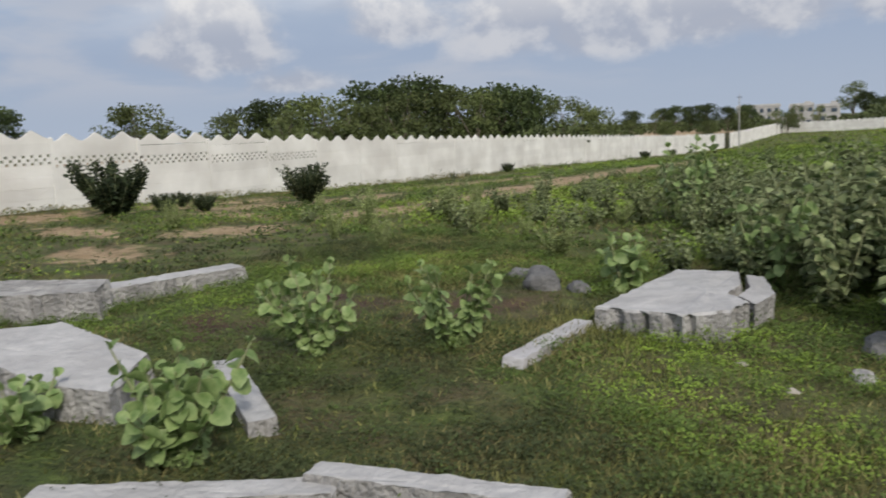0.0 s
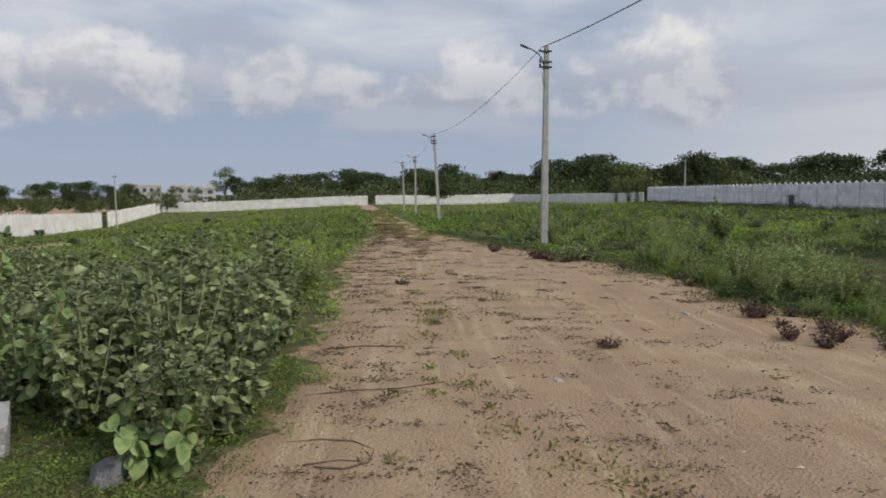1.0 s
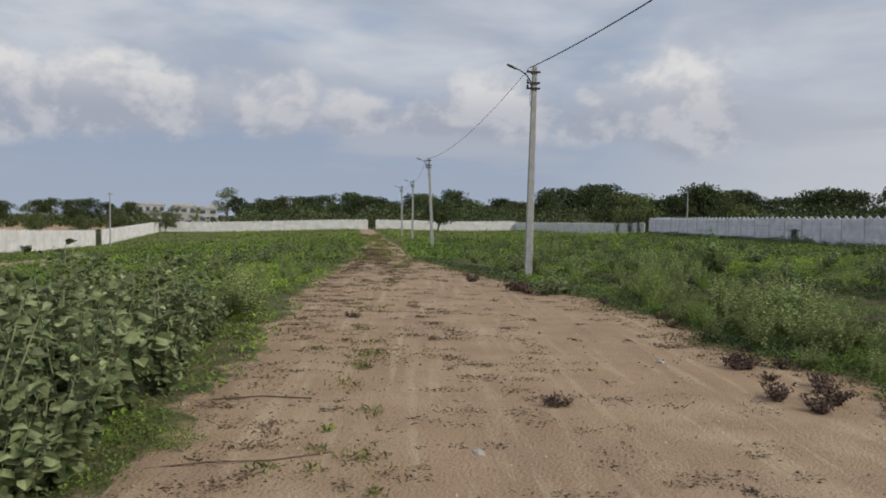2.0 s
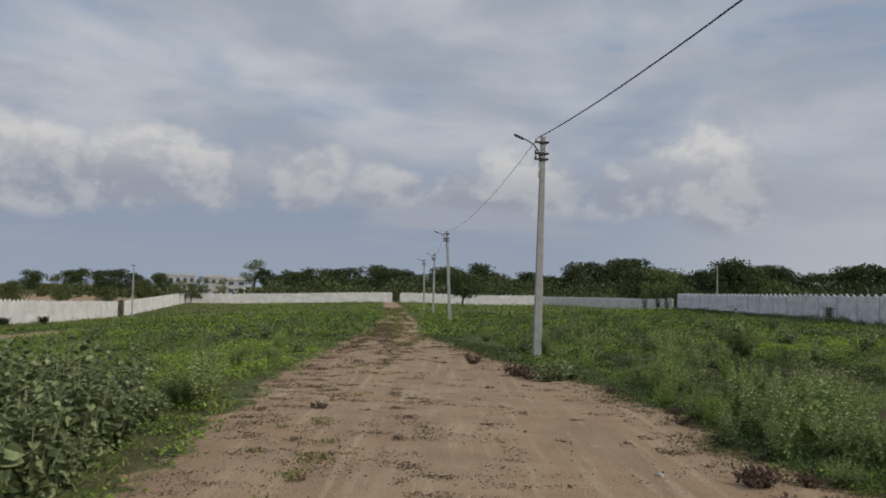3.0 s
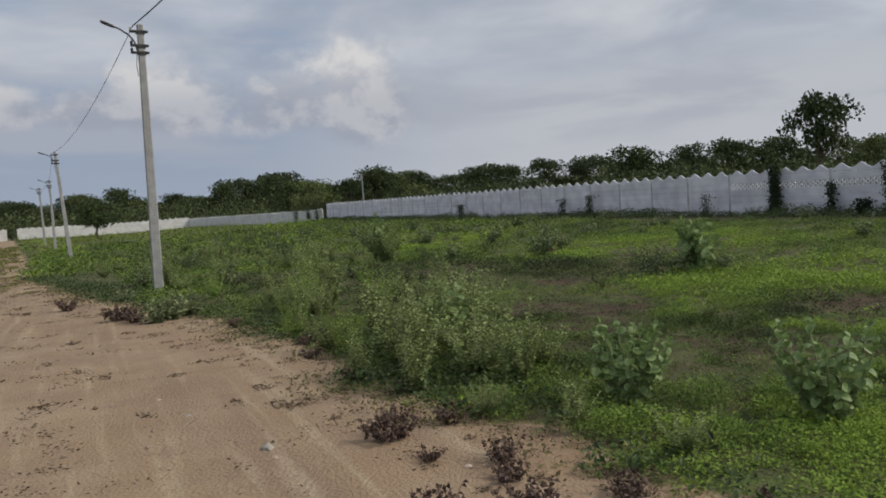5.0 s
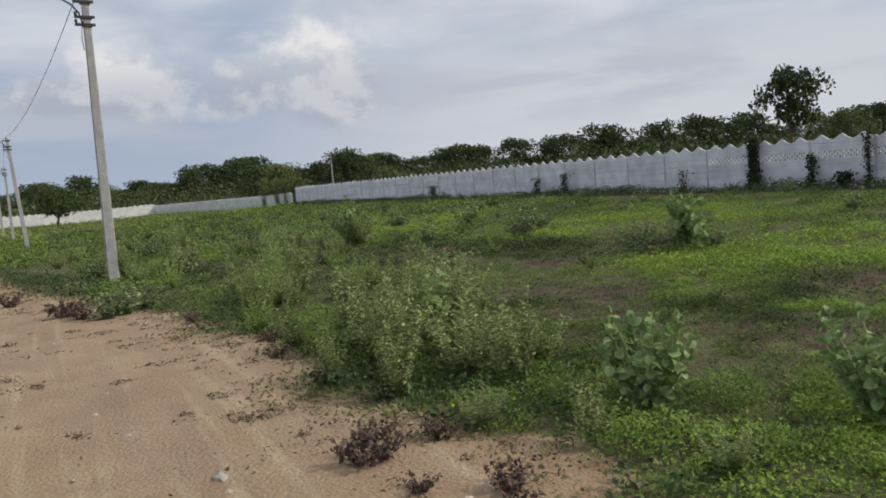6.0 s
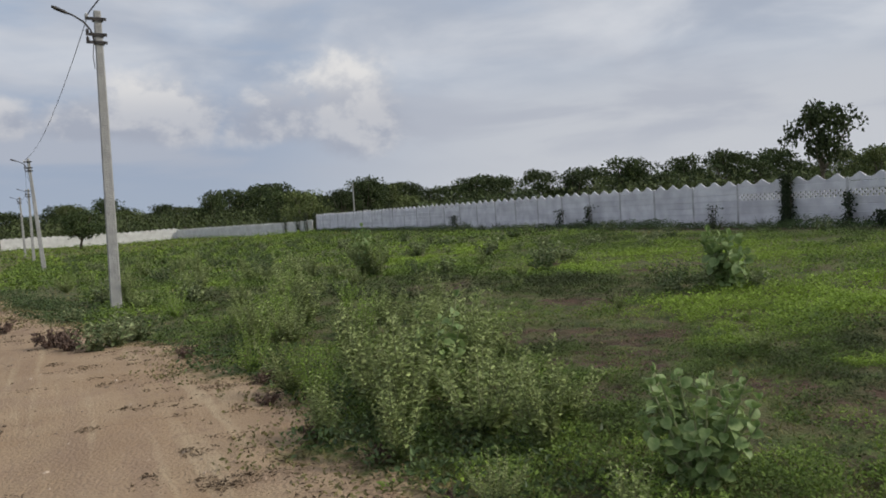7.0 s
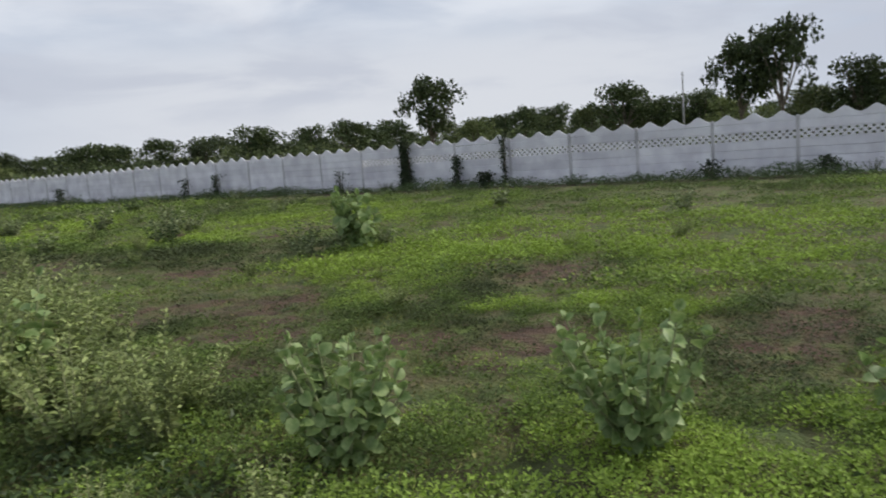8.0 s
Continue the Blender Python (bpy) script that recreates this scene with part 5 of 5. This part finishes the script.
# where the low weeds grow bright and thick, and where they stay dull and thin: x, y, radius across, radius along
LUSH = [(15.0, 14.8, 3.4, 1.9), (17, 10.4, 4.0, 1.6), (18.5, 13.5, 4.0, 2.2), (17.5, 22.5, 3.6, 3.2), (20.8, 21, 3.0, 4.0), (17.6, 32, 4.0, 4.0), (12.4, 11.5, 1.0, .7), (9.0, 8.2, 1.8, 1.6), (-.4, 4.0, 1.0, 1.6), (-8, 13, 3.0, 3.0), (-1.2, 20, 1.6, 6.0)]
DULL = [(11.1, 15.1, 1.5, 1.2), (13.2, 19.6, 2.4, 2.8), (12.4, 23, 2.0, 2.2), (14.9, 17.9, 1.6, 1.2), (13.6, 12.1, 1.3, .8), (12.0, 9.1, 1.2, .8), (11.2, 11.2, .9, .7), (10.4, 9.0, .6, .5), (9.4, 22, 2.0, 4.0), (28, 30, 1.6, 60), (-2.6, 2.0, 2.4, 1.6), (-3.2, 4.8, 1.5, 1.0), (-.6, 2.6, 1.2, .9), (-8, 6, 2.5, 2.0)]


def lush_at(x, y):
    """0 where the low weeds are dark and thin, 1 where they are bright and thick."""
    v = .10 + .42 * patch_noise(x, y, .23, 61) + .36 * patch_noise(x, y, .8, 62)
    for up_, spots_ in ((.42, LUSH), (-.55, DULL)):
        for bx, by, rx, ry in spots_:
            v = v + up_ * np.clip(1.6 - 1.2 * np.hypot((x - bx) / rx, (y - by) / ry), 0, 1)
    return np.clip(v, 0, 1)


def tuft_material():
    """Leaves from dull dark green to bright yellow-green, by the plant they belong to."""
    m = mat("tuft_leaf", (.1, .1, .1), (.1, .1, .1), island=.24, leaf=.2, spec=.15, rough=.7)
    t = m.node_tree
    tone = t.nodes.new("ShaderNodeAttribute")
    tone.attribute_name = "tone"
    ramp = t.nodes.new("ShaderNodeValToRGB")
    e = ramp.color_ramp.elements
    e[0].position, e[0].color = .05, (.065, .082, .036, 1)
    e[1].position, e[1].color = .95, (.265, .375, .062, 1)
    k = e.new(.5)
    k.color = (.125, .185, .048, 1)
    t.links.new(tone.outputs["Fac"], ramp.inputs[0])
    hue = [n for n in t.nodes if n.bl_idname == "ShaderNodeHueSaturation"][0]
    t.links.new(ramp.outputs[0], hue.inputs["Color"])
    return m


M_TUFT = tuft_material()


def tufts(name, label, seed, zones, thin=.06):
    """Low rounded plants, each a dome of small leaves with a tone of its own."""
    rs = np.random.default_rng(seed)
    b, tones = Bag(), []
    for n, x0, x1, y0, y1, r0, r1, k, size in zones:
        x, y = field_points(rs, n, x0, x1, y0, y1, .35)
        v = lush_at(x, y)
        near_ = r1 < .2
        clump = .6 * patch_noise(x, y, 2.4 if near_ else .9, seed + 2) + .4 * patch_noise(x, y, 5.5 if near_ else 2.2, seed + 3)
        ok = rs.random(len(x)) < np.clip(.36 + .7 * v + 3.4 * (clump - .5), thin, 1)
        x, y, v, clump = x[ok], y[ok], v[ok], clump[ok]
        m = len(x)
        r = rs.uniform(r0, r1, m) * (.7 + .6 * clump)
        h = r * rs.uniform(.5, 1.0, m) * (1 if near_ else .5 if r1 < .3 else .3) + (.24 if near_ else .42) * np.clip(clump - .40, 0, .5) * (.5 + .8 * v)
        u = rs.random((m, k))
        a = rs.uniform(0, 6.283, (m, k))
        rr = np.sqrt(u) * r[:, None]
        px, py = x[:, None] + np.cos(a) * rr, y[:, None] + np.sin(a) * rr
        pz = ground_z(x, y)[:, None] - .01 + h[:, None] * np.sqrt(1 - u) * rs.uniform(.25, 1.0, (m, k))
        d = np.stack([np.cos(a) + rs.normal(size=a.shape) * .5, np.sin(a) + rs.normal(size=a.shape) * .5, rs.uniform(.0, 1.0, (m, k))], -1).reshape(-1, 3)
        L = (rs.uniform(.6, 1.3, (m, k)) * size).ravel()
        b.leaves(np.stack([px, py, pz], -1).reshape(-1, 3), d, L, L * .62, rs, cup=.14, flat=.55)
        kind_ = patch_noise(x, y, 3.1 if near_ else 1.3, seed + 4) - .5
        tones.append(np.repeat(np.clip(v + .5 * kind_ + rs.normal(size=m) * .12, 0, 1), k * 4))
    me = b.mesh(name, M_TUFT)
    at = me.attributes.new("tone", "FLOAT", "POINT")
    at.data.foreach_set("value", np.concatenate(tones).astype(np.float32))
    tagged(new(name, me), label, "ground cover", kind="stuff")


tufts("low_weeds", "low clumped green weeds between patches of dark bare soil", 71,
      [(21000, 6.3, 13, 5.5, 15, .05, .12, 22, .022), (13000, 6.3, 16, 5, 20, .07, .15, 18, .032), (22000, 13, 29.5, 4, 34, .12, .26, 15, .05), (7500, 5.5, 16, 20, 34, .11, .24, 13, .055), (9500, 2, 29.5, 34, 86, .25, .5, 12, .12)])
tufts("yard_weeds", "low clumped green weeds among grass and granite pieces", 72,
      [(22000, -7, 1.6, .6, 8.5, .05, .11, 19, .022), (12000, -19, .9, 8, 30, .10, .25, 13, .058), (3000, -19, -7, -3, 8, .10, .2, 12, .06), (8000, -28, .2, 30, 86, .25, .5, 12, .12)], .38)


def wall_foot(name, n, edge, reach, y0, y1, high, size, material, label):
    """A ragged belt of weeds along the foot of a wall; edge(y) is the wall's face, reach the belt's way out from it."""
    y = nr.uniform(y0, y1, n)
    d = np.abs(nr.normal(size=n)) * abs(reach) * .5
    x = edge(y) + np.sign(reach) * d
    t = patch_noise(y, y * 0, .5, 51) * .6 + patch_noise(y, x, 1.7, 52) * .6
    ok = nr.random(n) < np.clip(t * 1.6 - .25, 0.05, 1)
    x, y, t, d = x[ok], y[ok], t[ok], d[ok]
    z = ground_z(x, y) + nr.random(len(x)) * high * np.clip(t, 0, 1) * np.exp(-d / abs(reach))
    a = nr.uniform(0, 6.28, len(x))
    L = nr.uniform(.6, 1.3, len(x)) * size
    b = Bag()
    b.leaves(np.stack([x, y, z], 1), np.stack([np.cos(a), np.sin(a), nr.uniform(-.2, 1.2, len(x))], 1), L, L * .5, nr, flat=.3)
    tagged(new(name, b.mesh(name, material)), label, "weeds", kind="stuff")


wall_foot("wall_foot_weeds", 44000, lambda y: np.full_like(y, 29.8), -1.9, 4, 88, .5, .09, M_DARKSHRUB, "belt of dark weeds along the foot of the greyish wall")
wall_foot("wall_foot_grass", 15000, lambda y: west_x(y) + .06, 1.5, -8, 88, .28, .08, M_STRAW, "dry straw-coloured weeds along the foot of the white wall")


wall_foot("road_edge_weeds", 8000, lambda y: road_right(y) - .25, 1.4, 8, 34, .10, .045, M_STRAW, "withered brown weeds along the grassy edge of the road")
wall_foot("road_edge_herbs", 15000, lambda y: road_right(y) + .25, 1.6, 8, 34, .22, .06, M_DARKSHRUB, "dark green weeds along the edge of the road")


def road_litter():
    """Withered tufts and roots strewn over the road, mostly along its grassy side."""
    rn, nr2 = random.Random(21), np.random.default_rng(21)
    b = Bag()
    P, D, L = [], [], []
    for i in range(1150):
        y = 4 + 44 * rn.random() ** 1.3
        l, r = float(road_left(y)), float(road_right(y))
        u = rn.random() ** 1.9 * .6 if rn.random() < .86 else rn.random()
        x = l + .1 + (r - l - .2) * u
        n = rn.randint(16, 90)
        w, t = rn.uniform(.02, .11) * (1 + y / 22), rn.uniform(.015, .04) * (1 + y / 30)
        for k in range(n):
            P.append((x + rn.gauss(0, w), y + rn.gauss(0, t * 1.7), gz(x, y) + rn.uniform(.0, .025)))
            D.append((rn.gauss(0, 1.0), rn.gauss(0, .9), rn.uniform(-.05, .35)))
            L.append(rn.uniform(.014, .036) * (1 + y / 35))
    for i in range(260):
        y = rn.uniform(8, 26)
        x = float(road_right(y)) + rn.gauss(-.1, .45)
        w = rn.uniform(.03, .13)
        for k in range(rn.randint(16, 60)):
            P.append((x + rn.gauss(0, w), y + rn.gauss(0, w * .6), gz(x, y) + rn.uniform(.0, .03)))
            D.append((rn.gauss(0, 1.1), rn.gauss(0, .8), rn.uniform(-.05, .5)))
            L.append(rn.uniform(.014, .042))
    L = np.array(L)
    b.leaves(np.array(P), np.array(D), L, L * .3, nr2, cup=.2)
    tagged(new("road_litter", b.mesh("road_litter", M_DRYG)), "withered brown grass tufts and roots strewn over the road", "dry grass", kind="stuff")
    g = Bag()
    P, D, L = [], [], []
    for x, y, s in [(2.1, 11.2, .30), (2.0, 10.6, .22), (2.15, 12.0, .2), (2.3, 8.6, .16), (2.0, 9.6, .2), (1.9, 13.2, .16), (2.3, 7.4, .18), (2.8, 5.6, .35), (3.1, 5.2, .3), (2.5, 6.2, .25), (3.93, 8.93, .10)] + [(1.6 + rn.gauss(.3, .35), rn.uniform(5, 24), rn.uniform(.06, .14)) for _ in range(22)] + [(float(road_left(yy)) + (float(road_right(yy)) - float(road_left(yy))) * rn.choice((.08, .5, .55, .93, rn.random())), yy, rn.uniform(.15, .4)) for yy in [26 + 70 * rn.random() for _ in range(130)]]:
        for k in range(int(90 * s / .2)):
            P.append((x + rn.gauss(0, s * .5), y + rn.gauss(0, s * .6), gz(x, y) + rn.uniform(0, .03)))
            D.append((rn.gauss(0, .7), rn.gauss(0, .7), rn.uniform(.1, 1)))
            L.append(rn.uniform(.025, .06) * (1 + max(0, y - 24) / 25))
    L = np.array(L)
    g.leaves(np.array(P), np.array(D), L, L * .4, nr2, cup=.2)
    tagged(new("road_grass", g.mesh("road_grass", M_GRASS)), "thin green grass growing in a line on the road", "grass", kind="stuff")
    s = Bag()
    n = 2600
    y = 3.5 + 26 * nr2.random(n) ** 1.5
    x = road_left(y) + (road_right(y) - road_left(y)) * nr2.random(n)
    r = .006 + .02 * nr2.random(n) ** 4
    z = ground_z(x, y)
    o = np.array([(1, 0, 0), (0, 1, 0), (-1, 0, 0), (0, -1, 0), (0, 0, .7), (0, 0, -.7)])
    v = np.stack([x, y, z + .012], 1)[:, None] + o[None] * r[:, None, None] * nr2.uniform(.6, 1.4, (n, 1, 3))
    f = np.array([(0, 1, 4), (1, 2, 4), (2, 3, 4), (3, 0, 4), (1, 0, 5), (2, 1, 5), (3, 2, 5), (0, 3, 5)])
    s.add(v.reshape(-1, 3), None, (np.arange(n)[:, None, None] * 6 + f[None]).reshape(-1, 3))
    tagged(new("gravel", s.mesh("gravel", M_GRAVEL)), "small loose brown and pale stones on the road", "gravel", kind="stuff")


M_GRAVEL = mat("gravel", (.24, .17, .12), (.42, .34, .27), 5, .9, island=.5)
road_litter()
